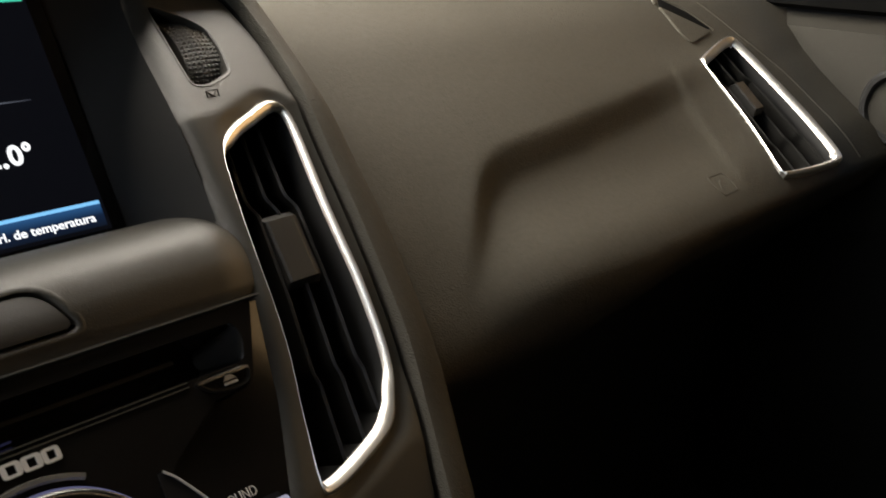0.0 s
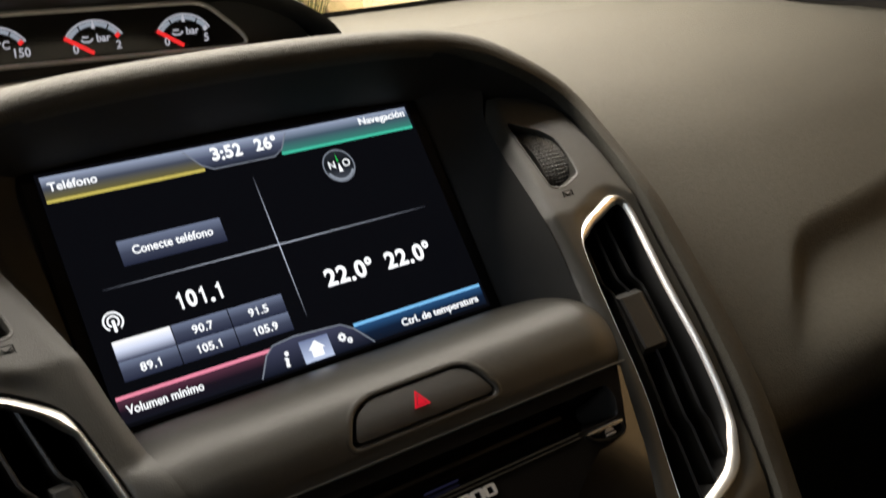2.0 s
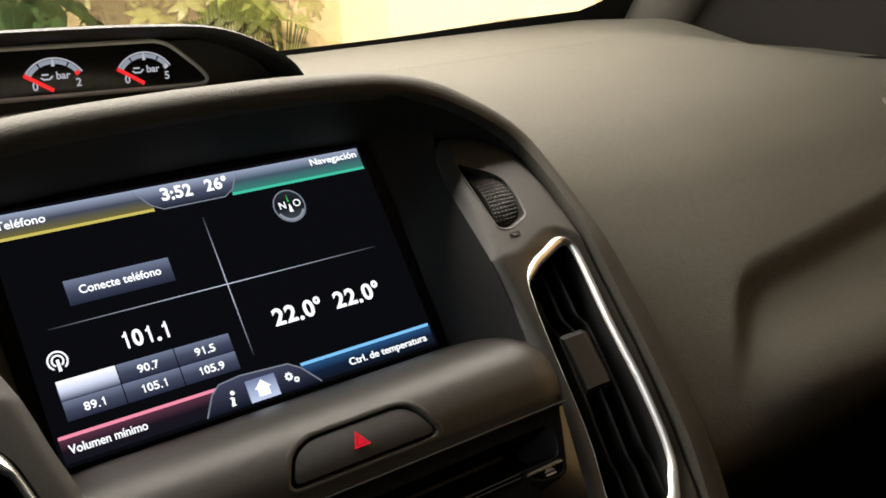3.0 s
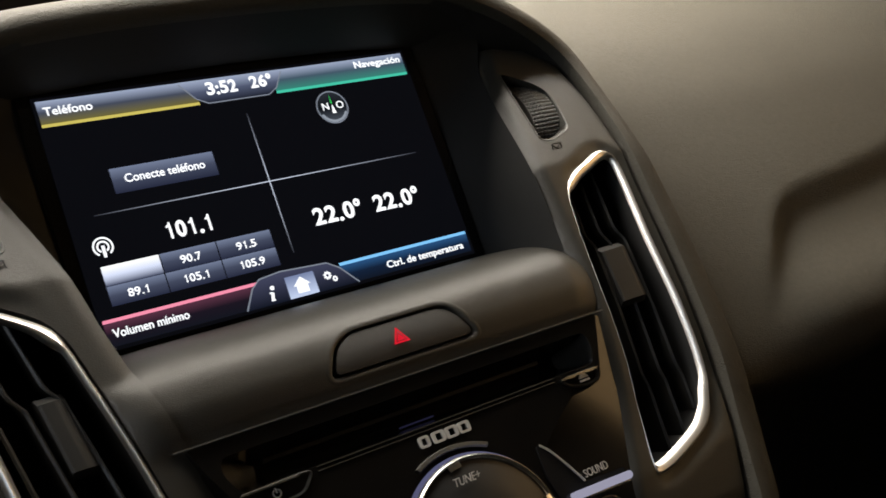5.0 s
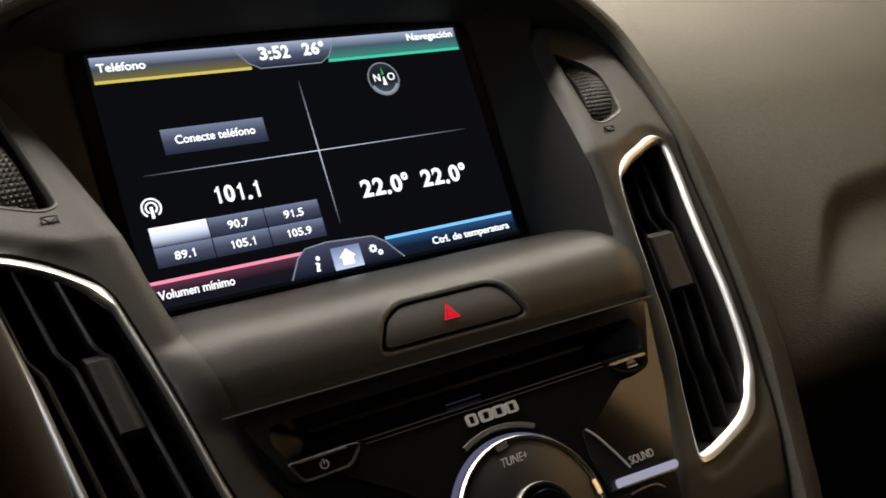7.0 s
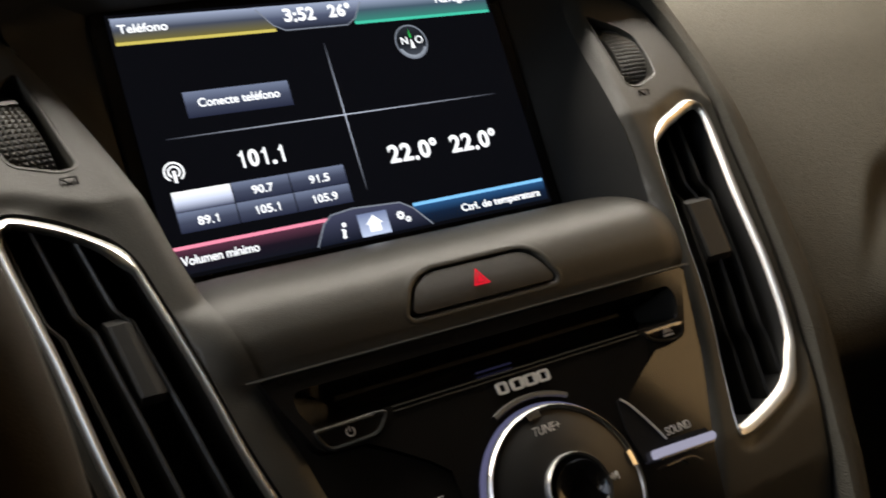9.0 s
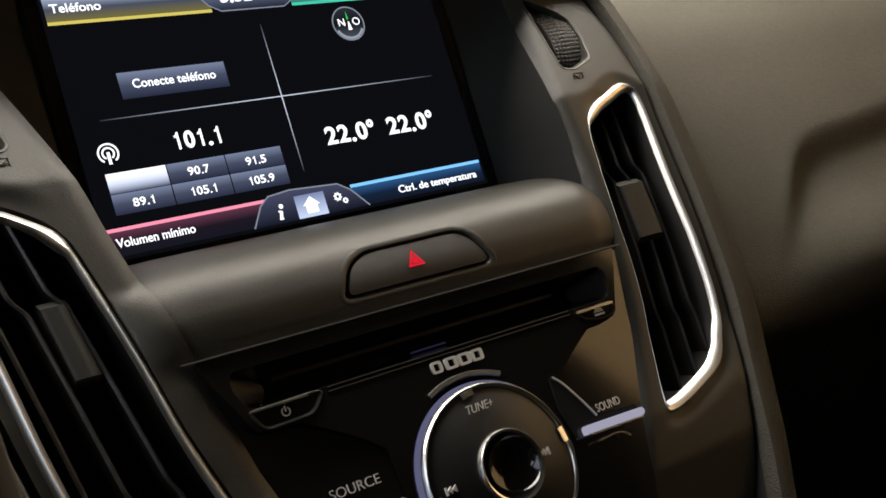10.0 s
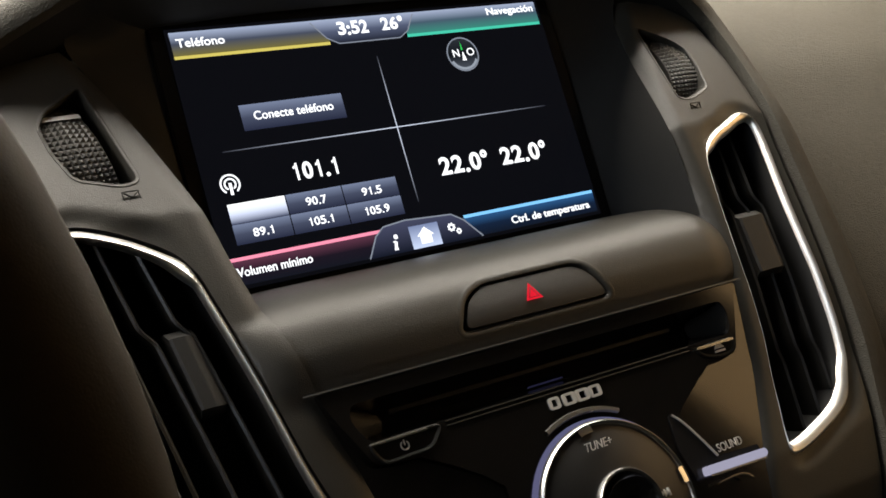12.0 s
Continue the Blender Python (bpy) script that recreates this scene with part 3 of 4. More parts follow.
hazard = thing("hazard_switch", STACK, "black hazard warning switch with lit red triangle", "switch")
part("rim", ring(KEY, [(-0.0032, -0.0003), (-0.0022, 0.0001), (-0.0008, 0.0001), (0.0001, -0.0004), (0.0004, -0.0012), (0.0005, -0.0060), (0.0035, -0.0065)], on_shelf(0.0)), FASCIA, hazard, "moulded rim round the switch", smooth=60)
FACE = [tuple(p) for p in rounded([(-0.0306, -0.0926), (-0.0256, -0.0831), (-0.0180, -0.0790), (0.0221, -0.0790), (0.0267, -0.0822), (0.0311, -0.0926)], 0.0035)]
part("key", sheet(FACE, [], lambda u, v: (u, -(shelf_depth(-v) - 0.0012 * step(v, -0.0915, -0.080)), v), 0.003, back=0.005), surface("key_black_plastic", (0.034, 0.0325, 0.0295), 0.42, grain=2600, bump=0.15, vary=0.07), hazard)
TRI = [(-0.0038, -0.0880), (0.0034, -0.0880), (-0.0002, -0.0815)]
part("triangle", sheet(TRI, [[(-0.0025, -0.0873), (0.0021, -0.0873), (-0.0002, -0.0830)]], on_shelf(0.0003), 0.002, back=0), REDLIT, hazard, "lit red warning triangle")
part("inner_triangle", sheet([(-0.0021, -0.0871), (0.0017, -0.0871), (-0.0002, -0.0837)], [], on_shelf(0.0003), 0.002, back=0), REDLIT, hazard)

# ---------------------------------------------------------------- air vents


def vent(m, loop, tab, label, flipx, depth_of=None, jog=0.0035, group="air vents", rim=1.0, thin=0.0, brow=0.35, steep=0.0, wide=0.0, foot=0.15, slant=0.14, gate=0.3, crest=0.0, seats=(0.21, 0.50, 0.79), sunk=0.004):
    """A vent: chrome frame, dark duct, upright vanes with a kink, and a tab to turn them."""
    t = thing("air_vent", m, label, "air vent", group)
    s = -1 if flipx else 1

    def lift(u, v):
        return (u, -depth_of(v), v)

    loop = [(p[0], p[1]) for p in loop]
    frame_bm = ring(loop, [(a * rim, b * rim) for a, b in ((-0.0013, -0.004), (-0.0013, 0.0000), (-0.0012, 0.0008), (-0.0004, 0.0021), (0.0002, 0.0026), (0.0010, 0.0020), (0.0017, 0.0008), (0.0021, -0.0004), (0.0023, -0.0012))], lift, grow=lambda n: 0.85 + (1.5 if not crest else -0.35) * step(-n.y, brow, brow + 0.5) + foot * step(n.y, 0.35, 0.75) - thin * step(n.x, gate, min(gate + 0.5, 0.98)) + wide * step(-n.x, 0.3, 0.8), steep=steep,
                    shift=lambda n: (crest * step(-n.y, -0.3, 0.8), 1 + 460 * crest * step(-n.y, -0.3, 0.8)))
    duct_bm = ring(loop, [(0.0014, -0.0010), (0.0048, -0.030), (0.0052, -0.045), (0.012, -0.046)], lift)
    vs = [p[1] for p in loop]
    lo, hi = min(vs), max(vs)

    def span(v):
        xs = []
        for i in range(len(loop)):
            a, b = loop[i - 1], loop[i]
            if (a[1] > v) != (b[1] > v):
                xs.append(a[0] + (b[0] - a[0]) * (v - a[1]) / (b[1] - a[1]))
        return (min(xs), max(xs)) if xs else None

    made = [("frame", frame_bm, CHROME, "satin chrome frame"), ("duct", duct_bm, BLACK, "")]
    back = bmesh.new()
    back.faces.new([back.verts.new((p[0], -depth_of(p[1]) + 0.045, p[1])) for p in loop])
    made.append(("duct_back", back, BLACK, ""))
    high, deep = hi - 0.22 * (hi - lo), lo + 0.30 * (hi - lo)
    (a0, b0), (a1, b1) = span(high), span(deep)
    for f in seats:
        rows = []
        for i in range(61):
            q = i / 60
            v = hi - 0.003 - (hi - lo - 0.006) * q
            t01 = (high - v) / (high - deep)
            u = (a0 + 0.004) * (1 - t01) + (a1 + 0.004) * t01
            u += f * ((b0 - a0 - 0.008) * (1 - t01) + (b1 - a1 - 0.008) * t01)
            u += jog * (step(q, 0.25, 0.31) - 0.5) + jog * 0.5 * (step(q, 0.74, 0.79) - 0.5)
            sp = span(v)
            if not sp[0] + 0.0012 < u < sp[1] - 0.0012:    # a vane ends where the frame cuts it
                continue
            d = depth_of(v)
            y0, w = -d + sunk, 0.0008
            rows.append([(u - w, y0 + 0.02, v), (u - w, y0 + 0.0008, v), (u, y0, v), (u + w, y0 + 0.0008, v), (u + w, y0 + 0.02, v)])
        made.append(("vane", grid(rows), SLATM, ""))
    u0, u1, v0, v1, out = tab
    rows = []
    for i in range(13):
        v = v1 + (v0 - v1) * i / 12
        bulge = out * (0.45 + 0.55 * step(min(i, 12 - i), 0, 1))
        sk = (v - v1) * slant
        d = depth_of(v) - 0.009
        w = u1 - u0
        face = ((0.0, -0.01 / bulge), (0.0, 0.85), (0.0008 / w, 0.95), (1 - 0.0048 / w, 1.0), (1 - 0.0040 / w, 1.0), (1 - 0.0006 / w, 0.72), (1.0, 0.6), (1.0, -0.01 / bulge))
        rows.append([((u1 - w * a if flipx else u0 + w * a) + sk, -(d + bulge * b), v) for a, b in face])
    tb = grid(rows)
    bmesh.ops.holes_fill(tb, edges=[e for e in tb.edges if len(e.link_faces) == 1], sides=20)
    made.append(("tab", tb, TABM, "grey tab that turns the vanes"))
    for name, bm, mat, lab in made:
        if flipx:
            for w in bm.verts:
                w.co.x = -w.co.x
        part(name, bm, mat, t, lab)
    return t


vent(STACK, VENT, (0.1178, 0.1335, -0.1020, -0.0730, 0.008), "tall black air vent with satin chrome frame beside the display", False, depth_of=fin_depth, rim=0.8, thin=0.15, wide=0.3, foot=1.2)
vent(STACK, VENT_LEFT, (0.1178, 0.1270, -0.0980, -0.0690, 0.009), "tall black air vent with satin chrome frame, tab turned inward", True, depth_of=fin_depth, rim=1.25, thin=0.40, gate=0.86, crest=0.0040, seats=(0.26, 0.64, 0.95), sunk=0.0015, jog=-0.0030)


# ---------------------------------------------------------------- thumb wheels
def thumb_wheel(s, cu, w, loop):
    t = thing("thumb_wheel", STACK, "black knurled thumb wheel above the air vent", "thumb wheel", "vent thumb wheels")
    r, cv = 0.026, 0.004
    cd = fin_depth(cv) - 0.0240
    bm = bmesh.new()
    na, nw = 74, round(w / 0.0021)

    def at(a, b, h):
        ang = 2 * math.pi * a / na
        taper = 1 - 0.05 * abs(b / nw - 0.5) * 2
        z = (r * taper + h) * math.sin(ang)
        return (s * (cu + 0.20 * z - w / 2 + w * b / nw), -(cd + (r * taper + h) * math.cos(ang) - 0.48 * z), cv + z)

    for i in range(na):
        for j in range(nw):
            c = bm.verts.new(at(i + 0.5, j + 0.5, 0.0010))
            k = [bm.verts.new(at(i + di, j + dj, 0)) for di, dj in ((0, 0), (1, 0), (1, 1), (0, 1))]
            for q in range(4):
                bm.faces.new((k[q], k[(q + 1) % 4], c))
    bmesh.ops.remove_doubles(bm, verts=bm.verts, dist=1e-6)
    bmesh.ops.holes_fill(bm, edges=[e for e in bm.edges if len(e.link_faces) == 1], sides=na + 2)
    part("knurled_drum", bm, RUBBER, t, smooth=20)
    a0 = 0.42 if s < 0 else -2.2                 # the pale line is turned out of sight on one wheel
    p = [((r + 0.0009) * math.cos(a), (r + 0.0009) * math.sin(a)) for a in (a0, a0 + 0.10)]
    part("index_line", grid([[(s * (cu + 0.20 * q[1] + k * w / 2), -(cd + q[0] - 0.48 * q[1]), cv + q[1]) for q in p] for k in (-0.95, 0.95)]), INK, t, "pale index line")
    box = ring([tuple(q) for q in loop], [(-0.0002, -0.005), (0.0004, -0.03)], lambda u, v: (s * u, -fin_depth(v), v))
    part("well", box, BLACK, t)
    lip = ring([tuple(q) for q in loop], [(-0.0016, 0.0014), (-0.0010, 0.0023), (-0.0003, 0.0022), (0.0002, 0.0010), (0.0004, -0.004)], lambda u, v: (s * u, -fin_depth(v), v))
    part("well_lip", lip, FASCIA, t, "moulded lip of the opening", smooth=60)
    # small engraved mark under the wheel
    u, v = 0.1245, -0.0214
    d = -(fin_depth(v) + 0.0019)
    for pts in ([(-0.003, -0.0022), (0.0026, -0.0022), (0.003, 0.0022), (-0.0022, 0.0022), (-0.003, -0.0022)], [(-0.0026, 0.002), (0.0026, -0.002)], [(-0.0026, -0.002), (0.0026, 0.002)]):
        part("engraved_line", stroke([(s * (u + a), v + b) for a, b in pts], 0.00038, d, 0.0005), ENGRAVE, t)


thumb_wheel(1, 0.1362, 0.0165, WHEEL)
thumb_wheel(-1, 0.1362, 0.0165, WHEEL)

# ---------------------------------------------------------------- touch display
disp = thing("touch_display", STACK, "lit colour touch display showing phone, radio and climate fields", "display")
part("bezel", block(-0.0950, 0.0950, 0.0002, 0.006, -0.0560, 0.0600, 0.0008), GLOSS, disp, "black glossy bezel")
SCREEN_BG = glow("display_black", (0.0028, 0.0030, 0.0044), 1.0)
screen = part("screen", block(-0.0885, 0.0885, -0.0003, 0.0016, -0.0530, 0.0540), SCREEN_BG, disp)
HEAD = glow_ramp("display_header", (0.010, 0.012, 0.022), (0.30, 0.35, 0.48), axis=2, mid=(0.07, 0.085, 0.14))
FIELD = glow_ramp("display_field", (0.018, 0.022, 0.045), (0.15, 0.18, 0.27), axis=2, mid=(0.05, 0.06, 0.10))
LIT = glow_ramp("display_chosen", (0.05, 0.06, 0.11), (1.0, 1.0, 1.0), axis=2, mid=(0.62, 0.68, 0.86))
FOOT = glow_ramp("display_footer", (0.006, 0.008, 0.016), (0.05, 0.055, 0.10), axis=2)
HOME = glow_ramp("display_home", (0.50, 0.58, 0.78), (0.16, 0.20, 0.34), axis=2)
PINKF = glow_ramp("display_pink_fade", (0.006, 0.007, 0.012), (0.085, 0.028, 0.050), axis=2, mid=(0.010, 0.007, 0.013))
BLUEF = glow_ramp("display_blue_fade", (0.005, 0.008, 0.016), (0.020, 0.075, 0.19), axis=2, mid=(0.006, 0.014, 0.036))
YEL = glow("display_yellow", (0.62, 0.52, 0.12), 0.9)
TEAL = glow("display_teal", (0.06, 0.55, 0.38), 0.9)
PINK = glow("display_pink", (0.85, 0.26, 0.38), 1.0)
BLUE = glow("display_blue", (0.20, 0.52, 0.88), 1.0)
LINE = glow("display_line", (0.25, 0.28, 0.34), 0.75)


def field(name, poly, mat, lay=0):
    y = -0.0004 - 0.00015 * lay
    return part(name, prism(poly, y, y + 0.0001), mat, screen)


def box(u0, u1, v0, v1):
    return [(u0, v0), (u1, v0), (u1, v1), (u0, v1)]


HEAD_Y = glow_ramp("display_header_yellow", (0.14, 0.12, 0.035), (0.30, 0.35, 0.48), axis=2, mid=(0.05, 0.06, 0.09))
HEAD_T = glow_ramp("display_header_teal", (0.035, 0.20, 0.16), (0.30, 0.35, 0.48), axis=2, mid=(0.05, 0.085, 0.12))
field("header_bar", box(-0.0870, -0.0205, 0.0425, 0.0525), HEAD_Y)
field("header_bar", box(0.0165, 0.0870, 0.0425, 0.0525), HEAD_T)
field("yellow_line", box(-0.0870, -0.0205, 0.0412, 0.0425), YEL)
field("teal_line", box(0.0165, 0.0870, 0.0412, 0.0425), TEAL)
CLOCK = [(-0.0275, 0.0515), (-0.0215, 0.0440), (-0.0165, 0.0412), (0.0125, 0.0412), (0.0170, 0.0440), (0.0215, 0.0515)]
field("clock_tab", CLOCK + [(0.0215, 0.0525), (-0.0275, 0.0525)], HEAD, 1)
part("clock_tab_edge", stroke(CLOCK, 0.0005, -0.0007, 0.0001), LINE, screen)
words("label_text", "Tel\u00e9fono", -0.0850, 0.0460, -0.0009, 0.0036, WHITE, screen, width=0.0195, bold=0.00006)
words("label_text", "Navegaci\u00f3n", 0.0850, 0.0478, -0.0009, 0.0034, WHITE, screen, "RIGHT", width=0.0255, bold=0.00006)
digits("clock_text", "3:52", -0.0160, 0.0448, -0.0009, 0.0060, WHITE, screen, 0.0147, 0.00024)
digits("temperature_text", "26\u00b0", 0.0048, 0.0452, -0.0009, 0.0058, WHITE, screen, 0.0110, 0.00024)
CROSS_H = glow_ramp("display_cross_h", (0.02, 0.022, 0.03), (0.02, 0.022, 0.03), axis=0, mid=(0.55, 0.60, 0.72))
CROSS_V = glow_ramp("display_cross_v", (0.02, 0.022, 0.03), (0.02, 0.022, 0.03), axis=2, mid=(0.55, 0.60, 0.72))
part("cross_line", stroke([(-0.078, 0.0015), (-0.03, 0.0015), (0.03, 0.0015), (0.076, 0.0015)], 0.00042, -0.0005, 0.0001), CROSS_H, screen)
part("cross_line", stroke([(-0.0010, -0.032), (-0.0010, 0.034)], 0.00042, -0.0005, 0.0001), CROSS_V, screen)
field("phone_button", box(-0.0668, -0.0222, 0.0088, 0.0196), FIELD)
words("button_text", "Conecte tel\u00e9fono", -0.0445, 0.0128, -0.0009, 0.0036, WHITE, screen, "CENTER", width=0.0345, bold=0.00006)
digits("station_text", "101.1", -0.0530, -0.0145, -0.0009, 0.0072, WHITE, screen, 0.0218, 0.00030)
digits("climate_text", "22.0\u00b0", 0.0130, -0.0228, -0.0009, 0.0080, WHITE, screen, 0.0250, 0.00032)
digits("climate_text", "22.0\u00b0", 0.0442, -0.0228, -0.0009, 0.0080, WHITE, screen, 0.0250, 0.00032)
# radio mast mark
for r, a, b in ((0.0022, -60, 240), (0.0038, -55, 235)):
    part("radio_mark", stroke(arc(-0.0782, -0.0116, r, a, b), 0.0007, -0.0005, 0.0001), WHITE, screen)
part("radio_mark", stroke([(-0.0782, -0.0160), (-0.0782, -0.0111)], 0.0012, -0.0005, 0.0001), WHITE, screen)
# station keys
for u0, u1, row, text in ((-0.0815, -0.0580, 0, ""), (-0.0575, -0.0335, 0, "90.7"), (-0.0330, -0.0085, 0, "91.5"), (-0.0815, -0.0580, 1, "89.1"), (-0.0575, -0.0335, 1, "105.1"), (-0.0330, -0.0085, 1, "105.9")):
    v1 = -0.0195 - 0.0083 * row
    field("station_key", box(u0, u1, v1 - 0.0081, v1), LIT if not text else FIELD)
    if text:
        digits("station_key_text", text, (u0 + u1) / 2 - (0.0013 * len(text) - 0.0006), v1 - 0.0060, -0.0009, 0.0034, WHITE, screen, 0.0026 * len(text) - 0.0012, 0.00007)
# footer
field("footer_bar", box(-0.0870, -0.0200, -0.0515, -0.0420), PINKF)
field("footer_bar", box(0.0180, 0.0870, -0.0515, -0.0428), BLUEF)
field("pink_line", box(-0.0870, -0.0200, -0.0420, -0.0406), PINK)
field("blue_line", box(0.0180, 0.0870, -0.0428, -0.0414), BLUE)
words("label_text", "Volumen m\u00ednimo", -0.0845, -0.0482, -0.0009, 0.0036, WHITE, screen, width=0.0310, bold=0.00006)
words("label_text", "Ctrl. de temperatura", 0.0830, -0.0493, -0.0009, 0.0033, WHITE, screen, "RIGHT", width=0.0425, bold=0.00006)
MENU = [(-0.0295, -0.0518), (-0.0245, -0.0432), (-0.0203, -0.0398), (-0.0102, -0.0387), (0.0120, -0.0400), (0.0174, -0.0434), (0.0246, -0.0518)]
field("menu_tab", MENU, FOOT, 1)
part("menu_tab_edge", stroke(MENU, 0.0006, -0.0007, 0.0001), LINE, screen)
field("home_key", box(-0.0092, 0.0046, -0.0516, -0.0418), HOME, 2)
field("home_mark", [(-0.0062, -0.0466), (-0.0049, -0.0466), (-0.0049, -0.0500), (0.0004, -0.0500), (0.0004, -0.0466), (0.0017, -0.0466), (-0.0022, -0.0429)], WHITE, 3)
part("info_mark", stroke([(-0.0178, -0.0500), (-0.0160, -0.0500)], 0.0007, -0.0008, 0.0001), WHITE, screen)
part("info_mark", stroke([(-0.0171, -0.0500), (-0.0163, -0.0468)], 0.0013, -0.0008, 0.0001), WHITE, screen)
part("info_mark", stroke([(-0.0176, -0.0468), (-0.0163, -0.0468)], 0.0007, -0.0008, 0.0001), WHITE, screen)
part("info_mark", stroke(arc(-0.0159, -0.0448, 0.0005, 0, 360, 12), 0.0010, -0.0008, 0.0001), WHITE, screen)
for cu, cv, r in ((0.0105, -0.0455, 0.0016), (0.0136, -0.0477, 0.0011)):
    teeth = []
    for i in range(32):
        rr = r * (1.25 if (i // 2) % 2 else 0.95)
        teeth.append((cu + rr * math.cos(2 * math.pi * i / 32), cv + rr * math.sin(2 * math.pi * i / 32)))
    part("gear_mark", sheet(teeth, [[(cu + r * 0.45 * math.cos(a), cv + r * 0.45 * math.sin(a)) for a in np.linspace(0, 5.6, 9)]], lambda u, v: (u, -0.0010, v), 0.01, back=0), WHITE, screen)
# compass ball
COMP = glow_ramp("display_compass", (0.06, 0.07, 0.09), (0.02, 0.024, 0.03), axis=2, mid=(0.004, 0.005, 0.007))
field("compass_ball", arc(0.0410, 0.0305, 0.0078, 0, 345, 23), COMP, 0)
part("compass_rim", stroke(arc(0.0410, 0.0305, 0.0078, 0, 360, 32), 0.0006, -0.0006, 0.0001), LINE, screen)
part("compass_gleam", stroke(arc(0.0410, 0.0305, 0.0068, 205, 335, 16), 0.0011, -0.0006, 0.0001), DIM, screen)
words("compass_text", "N", 0.0375, 0.0295, -0.0009, 0.0036, WHITE, screen, "CENTER")
words("compass_text", "O", 0.0450, 0.0295, -0.0009, 0.0036, WHITE, screen, "CENTER")
GREEN = glow("display_green", (0.03, 0.6, 0.10), 0.9)
field("compass_pointer", [(0.0407, 0.0325), (0.0415, 0.0325), (0.0411, 0.0365)], GREEN, 2)
field("compass_tick", [(0.0402, 0.0275), (0.0422, 0.0275), (0.0414, 0.0315), (0.0410, 0.0315)], WHITE, 2)

# ---------------------------------------------------------------- audio panel
audio = thing("audio_panel", PANEL, "glossy black audio control panel with disc slot and dial", "audio panel")
SLOT = rounded([(-0.0800, -0.0055), (0.0800, -0.0055), (0.0815, -0.0110), (0.0780, -0.0190), (-0.0770, -0.0190), (-0.0812, -0.0110)], 0.003)
flat = lambda u, v: (u, 0.0, v)
CENTRE = [(-0.0895, 0.0), (0.0900, 0.0), (0.0860, -0.0090), (0.0785, -0.0245), (0.0762, -0.0264), (0.0700, -0.0274), (0.0624, -0.0276), (0.0539, -0.0325), (0.0434, -0.0393), (0.0370, -0.0450), (0.0360, -0.0700), (0.0330, -0.150),
          (-0.0330, -0.150), (-0.0360, -0.0700), (-0.0370, -0.0450), (-0.0434, -0.0393), (-0.0539, -0.0325), (-0.0624, -0.0276), (-0.0700, -0.0274), (-0.0762, -0.0264), (-0.0785, -0.0245), (-0.0860, -0.0090)]
part("face", sheet(CENTRE, [[tuple(p) for p in SLOT]], flat, 0.02, back=0.010), GLOSS, audio, "piano black face", smooth=30)
for s in (1, -1):
    slope = math.tan(radians(4)) * s
    half = [(s * u, v) for u, v in ((0.0965, 0.0), (0.0940, -0.0110), (0.0882, -0.0313), (0.0825, -0.0485), (0.0735, -0.070), (0.0600, -0.105), (0.0520, -0.150), (0.0335, -0.150), (0.0364, -0.0700), (0.0374, -0.0452), (0.0437, -0.0396), (0.0542, -0.0328), (0.0628, -0.0279), (0.0702, -0.0277), (0.0765, -0.0267), (0.0790, -0.0246), (0.0835, -0.0120), (0.0850, 0.0))]
    part("side_facet", sheet(half, [], lambda u, v: (u, 0.0044 + slope * (u - s * 0.085), v), 0.02, back=0.006), GLOSS, audio, "inclined glossy black side facet", smooth=30)
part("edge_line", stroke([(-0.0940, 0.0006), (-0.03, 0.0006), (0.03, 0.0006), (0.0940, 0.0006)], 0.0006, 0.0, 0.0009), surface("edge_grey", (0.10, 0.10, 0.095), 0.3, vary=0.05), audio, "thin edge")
# disc slot: a scooped well with a lip
rows = []
for y, v in ((0.0, -0.0055), (0.004, -0.0062), (0.014, -0.0088), (0.016, -0.0108), (0.013, -0.0138), (0.007, -0.0170), (0.0, -0.0191)):
    rows.append([(u, y, v) for u in np.linspace(-0.0805, 0.0800, 21)])
part("disc_well", grid(rows), GLOSS, audio)
SCOOP = surface("scooped_end", (0.022, 0.022, 0.021), 0.2, vary=0.1)
for s in (-1, 1):
    rows = []
    for i in range(9):
        a = radians(-90 + 180 * i / 8)
        rows.append([(s * (0.0808 - q * (0.010 + 0.004 * math.cos(a))), 0.0005 + 0.010 * q, -0.0123 + 0.0062 * math.sin(a) * (1 - 0.35 * q)) for q in (0.0, 0.3, 0.6, 1.0)])
    part("slot_end", grid(rows), SCOOP, audio, "scooped slot end")
part("disc_gap", block(-0.0620, 0.0620, 0.0130, 0.0150, -0.0098, -0.0085), BLACK, audio, "dark disc gap")
part("disc_light", block(-0.0110, 0.0040, 0.0075, 0.0085, -0.0158, -0.0153), glow("disc_light_glow", (0.12, 0.12, 0.30), 0.08), audio, "thin violet light line")
for dv in (-0.0192, -0.0207):
    part("lip_line", stroke([(-0.050, dv), (0.0, dv), (0.056, dv)], 0.0004, 0.0, 0.0004), surface("lip_edge", (0.065, 0.062, 0.054), 0.25, vary=0.05), audio)


def key(name, poly, label):
    k = part(name, ring(poly, [(-0.0003, -0.001), (-0.0003, 0.0006), (0.0001, 0.0009), (0.0006, 0.0006), (0.0012, 0.0003)], flat), surface(name + "_edge", (0.014, 0.014, 0.013), 0.5, vary=0.05, spec=0.2), audio, label)
    part("key_face", prism(poly, -0.0004, 0.001), GLOSS, k)
    return k


